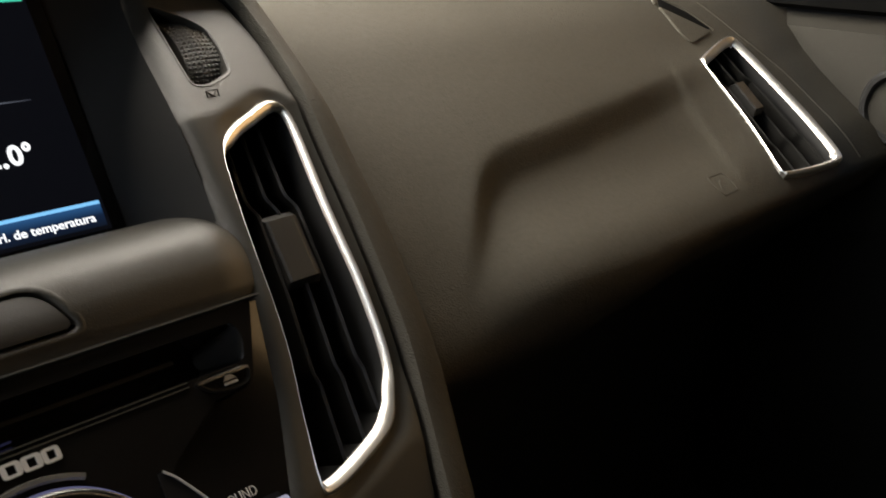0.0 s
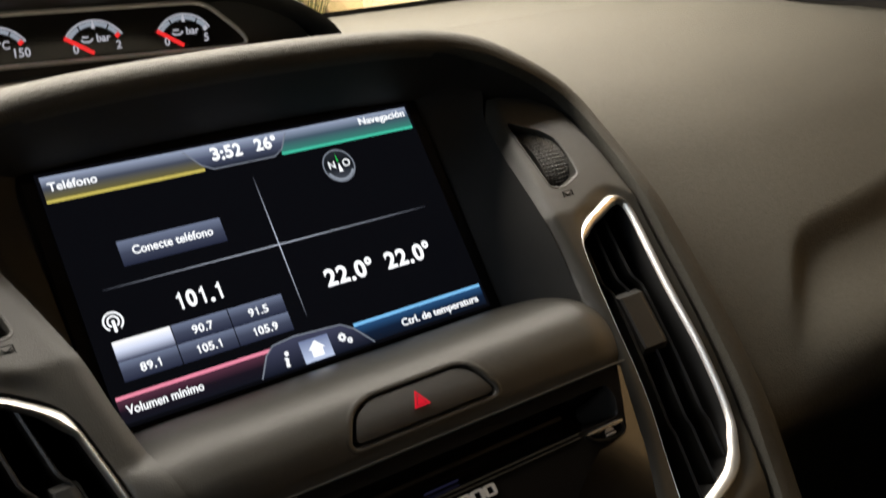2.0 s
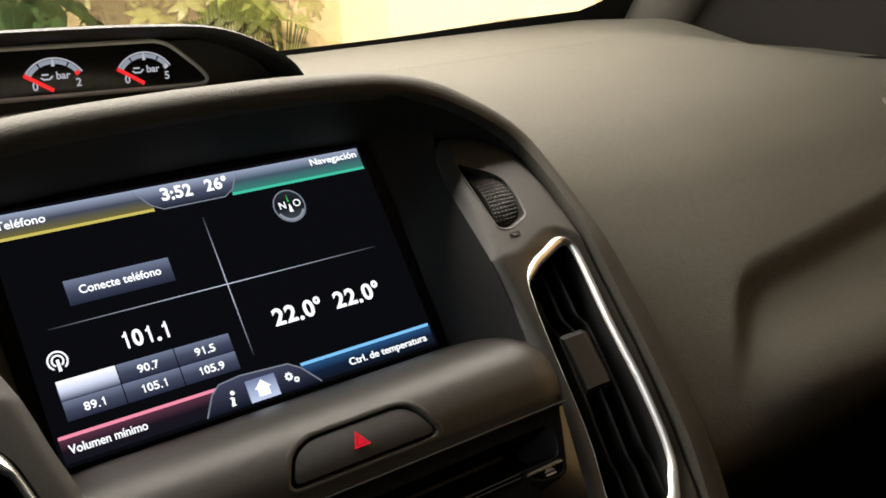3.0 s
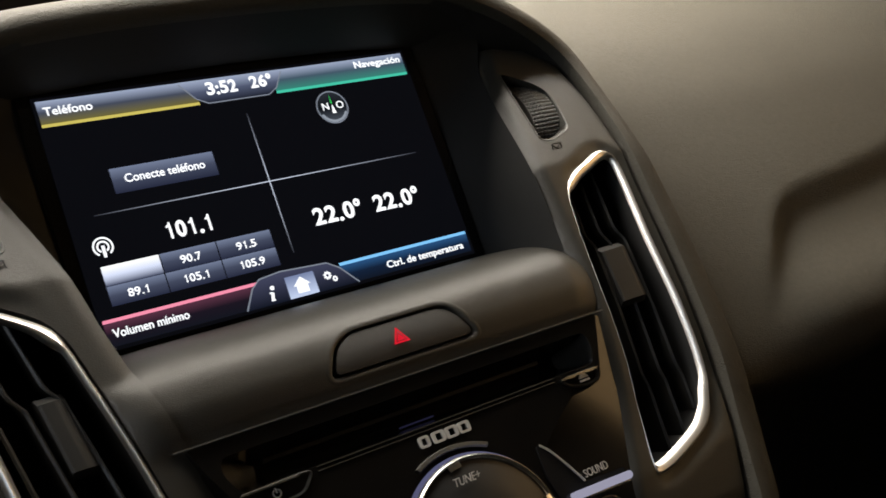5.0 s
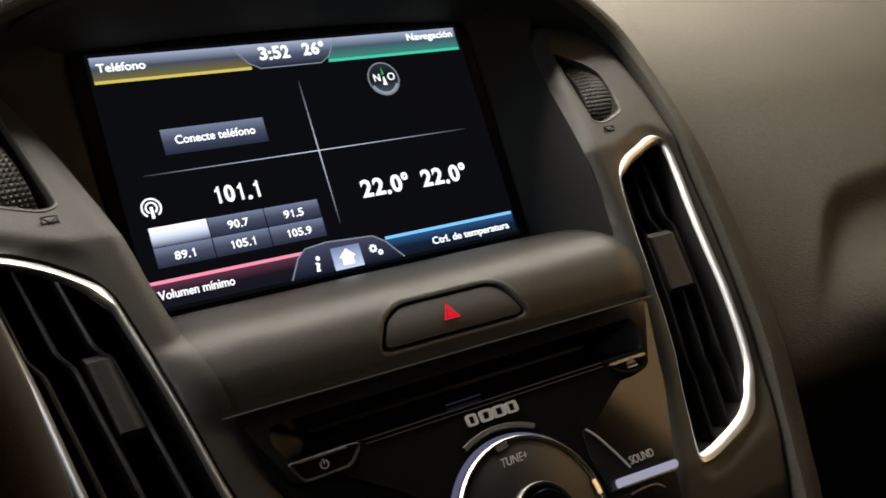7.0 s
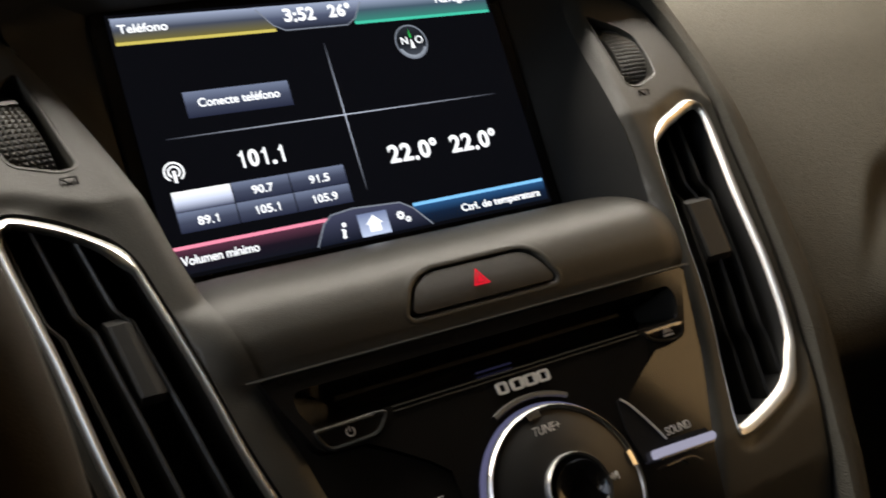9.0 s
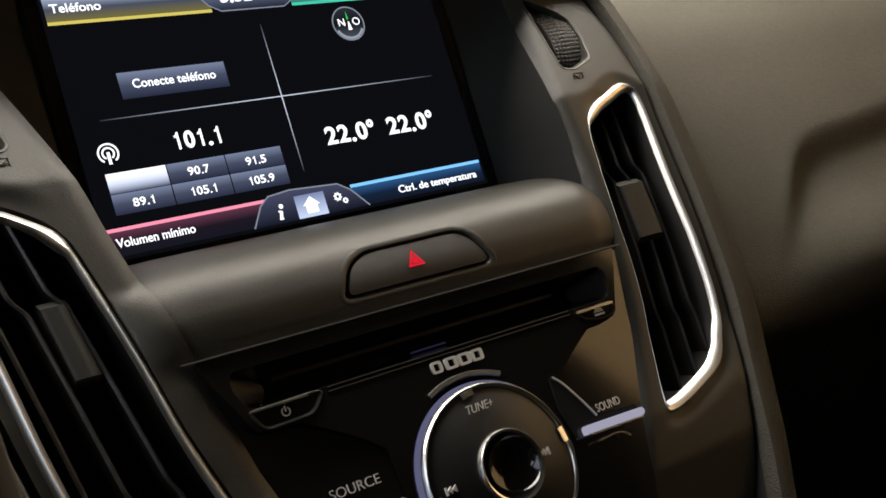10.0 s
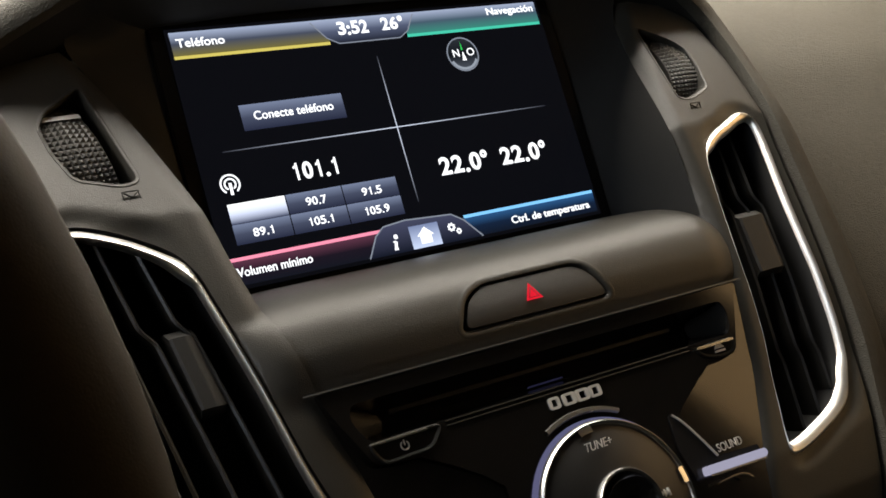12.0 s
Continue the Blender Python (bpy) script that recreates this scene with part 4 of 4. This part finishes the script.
POWER = [(-0.0785, -0.0196), (-0.0560, -0.0192), (-0.0515, -0.0198), (-0.0570, -0.0262), (-0.0750, -0.0268)]
pk = key("power_key", rounded(POWER, 0.003), "black power key with grey mark")
part("power_mark", stroke(arc(-0.0664, -0.0228, 0.0014, 120, 420), 0.0004, -0.0005), INK, pk)
part("power_mark", stroke([(-0.0664, -0.0228), (-0.0664, -0.0209)], 0.0004, -0.0005), INK, pk)
part("power_bar", block(-0.0782, -0.0572, -0.0018, 0, -0.0203, -0.0193, 0.0004), surface("pale_grey_bar", (0.42, 0.40, 0.37), 0.25, metal=0.6, vary=0.1), pk, "bright grip edge")
ek = key("eject_key", rounded([(0.0580, -0.0208), (0.0782, -0.0205), (0.0765, -0.0258), (0.0700, -0.0266), (0.0620, -0.0250)], 0.003), "black eject key with grey mark")
part("eject_mark", prism([(0.0671, -0.0232), (0.0719, -0.0232), (0.0695, -0.0207)], -0.0012, -0.0006), INK, ek)
part("eject_mark", prism([(0.0671, -0.0246), (0.0719, -0.0246), (0.0719, -0.0238), (0.0671, -0.0238)], -0.0012, -0.0006), INK, ek)
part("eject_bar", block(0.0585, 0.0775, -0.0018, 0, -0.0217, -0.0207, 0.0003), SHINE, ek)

# maker's mark as plain shapes
for i, w in enumerate((0.0046, 0.0056, 0.0056, 0.0052)):
    u = -0.0105 + 0.0058 * i
    poly = rounded([(u, -0.0265), (u + w, -0.0265), (u + w, -0.0222), (u, -0.0222)], 0.0012, 3)
    hole = [(u + w * 0.27, -0.0256), (u + w * 0.73, -0.0256), (u + w * 0.73, -0.0231), (u + w * 0.27, -0.0231)]
    part("maker_mark", sheet([tuple(p) for p in poly], [hole], lambda a, b: (a, -0.0007, b), 0.01, back=0.0006), INK, audio)

# tuning dial
dial = thing("tuning_dial", PANEL, "round black tuning dial with chrome rings", "dial")
CU, CV = 0.0, -0.0650
part("base_ring", lathe([(0.0322, 0.0), (0.0321, 0.0012), (0.0318, 0.0020), (0.0312, 0.0022), (0.0306, 0.0022)], 96, CU, CV, 0.0), RINGLIT, dial, "dimly lit violet base ring")
part("outer_ring", lathe([(0.0311, 0.001), (0.0311, 0.0030), (0.0307, 0.0042), (0.0301, 0.0048), (0.0294, 0.0045), (0.0288, 0.0034)], 96, CU, CV, 0.0), SHINE, dial, "bright chrome ring")
part("dial_face", lathe([(0.0290, 0.0036), (0.0250, 0.0050), (0.0190, 0.0070), (0.0150, 0.0080), (0.0122, 0.0084)], 96, CU, CV, 0.0), surface("dial_satin_black", (0.009, 0.0088, 0.0084), 0.42, vary=0.1), dial, "satin black face")
part("inner_ring", lathe([(0.0128, 0.0080), (0.0128, 0.0102), (0.0123, 0.0110), (0.0115, 0.0106), (0.0111, 0.0090)], 72, CU, CV, 0.0), SHINE, dial, "bright chrome inner ring")
part("push_cap", lathe([(0.0112, 0.0096), (0.0095, 0.0070), (0.0065, 0.0052), (0.0030, 0.0044), (0.0002, 0.0042)], 72, CU, CV, 0.0), GLOSS, dial, "glossy dished cap")
part("crescent", grid([[(CU + r * math.cos(radians(a)), -q, CV + r * math.sin(radians(a))) for a in range(64, 120, 4)] for r, q in ((0.0362, 0.0003), (0.0359, 0.0014), (0.0346, 0.0014), (0.0341, 0.0003))]), surface("crescent_grey", (0.40, 0.385, 0.36), 0.25, metal=0.7, vary=0.08), dial, "grey metal crescent")
# chrome pointers at the quarters of the ring
for a0 in (97, 187, 277, 7):
    rows = []
    for r, q in ((0.0296, 0.0048), (0.0290, 0.0050), (0.0272, 0.0052), (0.0268, 0.0042)):
        w = 5.5 if r > 0.027 else 3.5
        rows.append([(CU + r * math.cos(radians(a)), -q, CV + r * math.sin(radians(a))) for a in np.linspace(a0 - w, a0 + w, 5)])
    part("pointer", grid(rows), SHINE, dial, "small chrome pointer")
words("dial_text", "TUNE+", -0.0074, -0.0439, -0.0072, 0.0031, INK, dial, width=0.0112, slant=0.2)
for u, su, y in ((-0.0232, -1, -0.0066), (0.0135, 1, -0.0086)):
    bar = u - 0.0022 if su < 0 else u + 0.0036
    part("skip_mark", prism([(bar, CV - 0.0014), (bar + 0.0005, CV - 0.0014), (bar + 0.0005, CV + 0.0014), (bar, CV + 0.0014)], y, y + 0.0012), INK, dial)
    for k in (0, 1):
        a = u + su * 0.0018 * k + (0.0018 if su < 0 else 0)
        part("skip_mark", prism([(a, CV - 0.0013), (a + su * 0.0018, CV), (a, CV + 0.0013)] if su > 0 else [(a - 0.0018, CV), (a, CV - 0.0013), (a, CV + 0.0013)], y, y + 0.0012), INK, dial)

# sound key
snd = thing("sound_key", PANEL, "slim lit sound key bar on the glossy black panel", "key")
part("key_body", prism([(0.0338, -0.0520), (0.0348, -0.0412), (0.0366, -0.0408), (0.0445, -0.0520), (0.0490, -0.0600), (0.0680, -0.0610), (0.0690, -0.0650), (0.0360, -0.0650)], -0.0006, 0.008), surface("key_dark_gloss", (0.020, 0.020, 0.021), 0.12, vary=0.1), snd, "dark glossy key body")
sbar = part("bar", prism(rounded([(0.0394, -0.0652), (0.0676, -0.0662), (0.0690, -0.0648), (0.0684, -0.0630), (0.0398, -0.0619)], 0.0013), -0.0036, 0.0), KEYLIT, snd, "softly lit pale violet bar")
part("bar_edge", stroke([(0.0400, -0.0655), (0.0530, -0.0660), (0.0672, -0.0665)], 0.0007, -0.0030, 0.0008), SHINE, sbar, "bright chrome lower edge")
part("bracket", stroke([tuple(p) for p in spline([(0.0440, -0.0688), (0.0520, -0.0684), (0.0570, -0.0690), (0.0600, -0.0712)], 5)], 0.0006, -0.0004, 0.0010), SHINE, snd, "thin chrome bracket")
words("key_text", "SOUND", 0.0484, -0.0590, -0.0026, 0.0032, INK, snd, width=0.0118)
# the gleam along the key's edge, put in as a pale raised stroke
cres = spline([(0.0362, -0.0410), (0.0397, -0.0447), (0.0447, -0.0525), (0.0487, -0.0598)], 6)
part("edge_gleam", stroke([tuple(p) for p in cres], 0.0007, 0.0, 0.0012), surface("pale_edge_gleam", (0.80, 0.80, 0.78), 0.25, metal=0.35, vary=0.05), snd, "thin pale stroke standing in for the gleam on the key's edge")
src = thing("source_key", PANEL, "slim lit source key bar on the glossy black panel", "key")
part("bar", prism(rounded([(-0.0672, -0.0668), (-0.0375, -0.0652), (-0.0385, -0.0612), (-0.0672, -0.0630)], 0.0018), -0.0030, 0.0), KEYLIT, src, "softly lit pale violet bar")
words("key_text", "SOURCE", -0.0619, -0.0543, -0.0004, 0.0034, INK, src, width=0.0185)

# ---------------------------------------------------------------- passenger end vent
vent(END, END_LOOP, (0.003, 0.0165, -0.005, 0.0213, 0.008), "angular black air vent with satin chrome frame at the dashboard's end", False, depth_of=lambda v: 0.0008, rim=0.85, thin=0.60, wide=0.9, steep=0.7, foot=0.8, slant=0.30)

# lines and small plates that follow the pad: end cap seam, side defroster, airbag mark
pad_tree = BVHTree.FromPolygons([v.co for v in passenger.data.vertices], [tuple(p.vertices) for p in passenger.data.polygons])


def pad_point(x, z, lift):
    place, normal, _, _ = pad_tree.ray_cast(Vector((x, -0.6, z + Z0)), Vector((0, 1, 0)))
    return place + (normal if normal.y < 0 else -normal) * lift


def on_pad(points, width, lift):
    """A thin raised line of (x, height) points that lies on the passenger pad."""
    pts = [Vector(p) for p in points]
    rows = []
    for i, p in enumerate(pts):
        t = (pts[min(i + 1, len(pts) - 1)] - pts[max(i - 1, 0)]).normalized()
        n = Vector((-t.y, t.x)) * width / 2
        rows.append([pad_point(*(p + n * k), h) for k, h in ((-1, -0.0003), (-0.6, lift), (0.6, lift), (1, -0.0003))])
    return grid(rows)


seam = spline([(0.540, 0.0165), (0.544, -0.001), (0.547, -0.0155), (0.552, -0.028), (0.5507, -0.042), (0.543, -0.063), (0.5407, -0.079)], 6)
part("end_cap_seam", on_pad(seam, 0.0050, 0.0004), PAD, dash, "soft ridge of the end cap", smooth=80)

defrost = thing("side_defroster", pose(0, 0, 0), "small triangular side defroster outlet in the dash pad", "defroster")
TRIL = [tuple(p) for p in rounded([(0.4862, 0.0098), (0.5130, -0.0060), (0.4778, -0.0100), (0.4772, -0.0040)], 0.0016)]
part("plate", sheet(TRIL, [], lambda u, v: pad_point(u, v, 0.0011), 0.0022, back=0.002), PAD, defrost)
OUTLET = [tuple(p) for p in rounded([(0.4880, 0.0098), (0.4985, 0.0140), (0.5110, 0.0052), (0.5172, -0.0048), (0.5085, -0.0046), (0.5000, 0.0020)], 0.0016)]
part("outlet_slot", sheet(OUTLET, [], lambda u, v: pad_point(u, v, 0.0006), 0.0022, back=0.002), SEAL, defrost, "dark outlet slot")
part("outlet_lip", on_pad(spline([(0.4862, 0.0112), (0.4985, 0.0158), (0.5122, 0.0062), (0.5190, -0.0052)], 5), 0.0022, 0.0010), PAD, defrost, smooth=80)

mark = thing("airbag_mark", pose(0, 0, 0), "small embossed airbag mark on the dash pad", "mark")
plate = rounded([(-0.0085, -0.0036), (0.0085, -0.0036), (0.0105, 0.0036), (-0.0065, 0.0036)], 0.003, 4)
part("embossed_outline", on_pad([(0.3800 + p.x, -0.0676 + p.y) for p in plate + plate[:1]], 0.0009, 0.00025), PAD, mark)
part("embossed_line", on_pad([(0.3755, -0.0692), (0.3780, -0.0674), (0.3815, -0.0662)], 0.0008, 0.00025), PAD, mark)

# ---------------------------------------------------------------- steering wheel
wheel = thing("steering_wheel", pose(-0.3568, -0.2768, 0.9584, -15), "dark leather steering wheel before the driver", "steering wheel")
LEATHER = surface("dark_brown_leather", (0.0230, 0.0168, 0.0092), 0.80, grain=2600, bump=0.05, vary=0.12, spec=0.10)


def torus(R, r, n, m):
    rows = []
    for i in range(n + 1):
        a = 2 * math.pi * i / n
        rows.append([((R + r * math.cos(2 * math.pi * j / m)) * math.cos(a), r * 1.15 * math.sin(2 * math.pi * j / m), (R + r * math.cos(2 * math.pi * j / m)) * math.sin(a)) for j in range(m)])
    bm = grid(rows, closed=True)
    bmesh.ops.remove_doubles(bm, verts=bm.verts, dist=1e-6)
    return bm


part("rim", torus(0.1705, 0.0145, 96, 16), LEATHER, wheel, "dark leather rim")
part("hub", prism(rounded([(-0.07, -0.06), (0.07, -0.06), (0.085, 0.0), (0.07, 0.055), (-0.07, 0.055), (-0.085, 0.0)], 0.025), 0.0, 0.05), BLACK, wheel)
for a in (0, 180, 270):
    c, sn = math.cos(radians(a)), math.sin(radians(a))
    sp = block(0.06, 0.165, 0.004, 0.018, -0.016, 0.016, 0.004)
    bmesh.ops.rotate(sp, verts=sp.verts, matrix=Matrix.Rotation(-radians(a), 3, "Y"))
    part("spoke", sp, BLACK, wheel)

# ---------------------------------------------------------------- gauge pod on the dashboard
pod = thing("gauge_pod", pose(0, 0.245, Z0 + 0.009, 0, 2.5), "black gauge pod with three lit dials on the dashboard", "gauge pod")
ARCH = spline([(-0.166, 0.064), (-0.150, 0.0815), (-0.122, 0.0965), (-0.092, 0.1050), (-0.05, 0.1075), (0.0, 0.1080), (0.05, 0.1075), (0.092, 0.1050), (0.122, 0.0965), (0.150, 0.0815), (0.166, 0.064)], 6)
rows = []
for dy, s, dz in ((-0.012, 0.0, -0.0065), (-0.045, 0.0, -0.0025), (-0.047, 0.0, -0.0005), (-0.042, 0.0, 0.0010), (0.0, 0.0, 0.0005), (0.05, 0.0, -0.004), (0.10, 0.0, -0.018), (0.13, 0.0, -0.040)):
    rows.append([(p.x * (1 + 0.35 * (p.z if len(p) > 2 else 0)), dy + 0.30 * (0.108 - p.y), p.y + dz) for p in ARCH])
part("cowl", grid(rows), BLACK, pod, "matt black cowl")
PLATE = rounded([(-0.162, 0.056), (0.162, 0.056), (0.140, 0.082), (0.104, 0.098), (-0.104, 0.098), (-0.140, 0.082)], 0.01)
part("back_plate", prism([tuple(p) for p in PLATE], -0.010, -0.006), BLACK, pod)
GLOOP = [tuple(p) for p in rounded([(-0.102, 0.0700), (0.102, 0.0700), (0.0975, 0.0780), (0.0740, 0.0980), (-0.0740, 0.0980), (-0.0975, 0.0780)], 0.010)]
part("bezel", ring(GLOOP, [(-0.0022, 0.008), (-0.0022, 0.0125), (-0.001, 0.0138), (0.0006, 0.0125), (0.001, 0.010)], flat), surface("silver_paint", (0.62, 0.61, 0.59), 0.35, vary=0.05), pod, "bright bezel line")
part("lens", prism(GLOOP, -0.0125, -0.0105), GLOSS, pod)
for c, unit, lo, hi in ((-0.0525, "\u00b0C", "50", "150"), (0.0035, "bar", "0", "2"), (0.0595, "bar", "0", "5")):
    m = 0.0717                                # height of the scale's centre
    g = part("dial_scale", stroke(arc(c, m, 0.0203, 34, 146, 24), 0.0009, -0.0135, 0.0002), SCALE, pod, "lit white dial scale")
    for k in range(4):
        a0 = 146 - 112 * (k + 0.06) / 4
        part("scale_band", stroke(arc(c, m, 0.0182, a0, a0 - 25, 6), 0.0026, -0.0134, 0.0001), DIM, g)
    part("scale_tick", prism([(c - 0.0011, m + 0.0155), (c + 0.0011, m + 0.0155), (c + 0.0003, m + 0.0200), (c - 0.0003, m + 0.0200)], -0.0138, -0.0136), SCALE, g)
    part("needle", stroke([(c - 0.0178, m + 0.0112), (c - 0.0015, m + 0.0012)], 0.0024, -0.0140, 0.0003), NEEDLE, g, "lit red needle")
    part("end_mark", stroke(arc(c, m, 0.0176, 34, 42, 4), 0.0030, -0.0137, 0.0001), SCALE if hi == "5" else NEEDLE, g)
    words("dial_unit", unit, c + 0.0012, m + 0.0078, -0.0137, 0.0046, SCALE, g, bold=0.0001)
    words("dial_number", lo, c - 0.0118, m + 0.0020, -0.0137, 0.0050, SCALE, g, "CENTER", bold=0.0001)
    words("dial_number", hi, c + 0.0140, m + 0.0028, -0.0137, 0.0050, SCALE, g, "CENTER", bold=0.0001)
    for pts in ([(c - 0.0080, m + 0.0092), (c - 0.0066, m + 0.0080), (c - 0.0030, m + 0.0080), (c - 0.0010, m + 0.0098)], [(c - 0.0074, m + 0.0108), (c - 0.0034, m + 0.0108)]):
        part("dial_sign", stroke(pts, 0.0010, -0.0137, 0.0001), SCALE, g)

# ---------------------------------------------------------------- outside
tagged(link("ground", block(-40, 40, -30, 60, -0.2, 0.0), PAVING), "grey paved ground before a garden wall", "ground", kind="structure")
tagged(link("garden_wall", block(-9, 3.15, 4.6, 4.85, 0.0, 3.2), CREAM), "cream rendered garden wall behind the plants", "wall", kind="structure")

tagged(link("boundary_wall", block(3.15, 12, 4.5, 4.85, 0.0, 3.2), PALE), "pale cream rendered boundary wall in full sun", "wall", kind="structure")
tagged(link("house_wall", block(5.5, 5.8, -9, 4.5, 0.0, 6.5), OCHRE), "brown ochre rendered house wall beside the car", "wall", kind="structure")


def leafy(name, m, mat, label, lobes, reach, count, rnd, big=1.0):
    """A plant of stems that each carry a fan of pointed leaflets."""
    t = thing(name, m, label, "plant", "garden plants")
    stems, leaves = bmesh.new(), bmesh.new()
    for k in range(count):
        a, up = rnd.uniform(0, 2 * math.pi), rnd.uniform(0.42, 0.92)
        tip = Vector((math.cos(a) * reach * (1.1 - up * 0.6) * rnd.uniform(0.5, 1), math.sin(a) * reach * (1.1 - up * 0.6) * 0.6, 0.28 + up * reach * 2.2))
        rows = []
        for i in range(5):
            q = i / 4
            p = Vector((tip.x * q ** 1.6, tip.y * q ** 1.6, tip.z * q))
            r = 0.008 * (1.1 - q)
            rows.append([p + Vector((r * math.cos(b), r * math.sin(b), 0)) for b in (0, 2.1, 4.2)])
        g = grid(rows, closed=True)
        tmp = bpy.data.meshes.new("tmp")
        g.to_mesh(tmp)
        g.free()
        stems.from_mesh(tmp)
        bpy.data.meshes.remove(tmp)
        face = Vector((math.cos(a) * 0.4, -0.7, 0.6)).normalized()
        side = face.cross(Vector((0, 0, 1))).normalized()
        upv = side.cross(face)
        size = reach * rnd.uniform(0.26, 0.38) * big
        turn = rnd.uniform(-0.5, 0.5)
        for j in range(lobes):
            b = turn + math.pi * (0.5 + (j - (lobes - 1) / 2) * 1.7 / lobes)
            d = side * math.cos(b) + upv * math.sin(b)
            n = side * -math.sin(b) + upv * math.cos(b)
            L = size * (1 - 0.25 * abs(j - (lobes - 1) / 2) / lobes)
            w = L * 0.21
            pts = []
            for q, ww, sag in ((0.0, 0.15, 0), (0.35, 0.9, 0.03), (0.65, 0.85, -0.02), (1.0, 0.02, -0.16)):
                c = tip + d * L * q + face * sag * L
                pts.append((leaves.verts.new(c - n * w * ww), leaves.verts.new(c + face * 0.02 * L), leaves.verts.new(c + n * w * ww)))
            for p, r in zip(pts, pts[1:]):
                leaves.faces.new((p[0], p[1], r[1], r[0]))
                leaves.faces.new((p[1], p[2], r[2], r[1]))
    part("stems", stems, BARK, t)
    part("leaves", leaves, mat, t)
    return t


rnd = random.Random(4)
for i, (x, y, mat, reach, n, lobes, label) in enumerate(((0.84, 3.8, LEAF, 0.46, 22, 11, "dark green fan-leaved garden plant"), (1.50, 3.9, LEAF_Y, 0.36, 34, 7, "yellow-green umbrella plant against the wall"), (1.66, 4.2, LEAF, 0.36, 30, 8, "dark green fan-leaved garden plant"),
                                                        (1.90, 3.85, LEAF_Y, 0.40, 44, 7, "yellow-green umbrella plant against the wall"), (2.20, 4.15, LEAF, 0.34, 40, 8, "dark green fan-leaved garden plant"), (2.30, 3.9, LEAF_Y, 0.30, 26, 7, "yellow-green umbrella plant against the wall"), (-0.2, 3.8, LEAF, 0.40, 50, 9, "dark green fan-leaved garden plant"))):
    leafy("garden_plant", pose(x, y, 0.0), mat, label, lobes, reach, n, rnd, big=1.5 if lobes == 11 else 1.0)
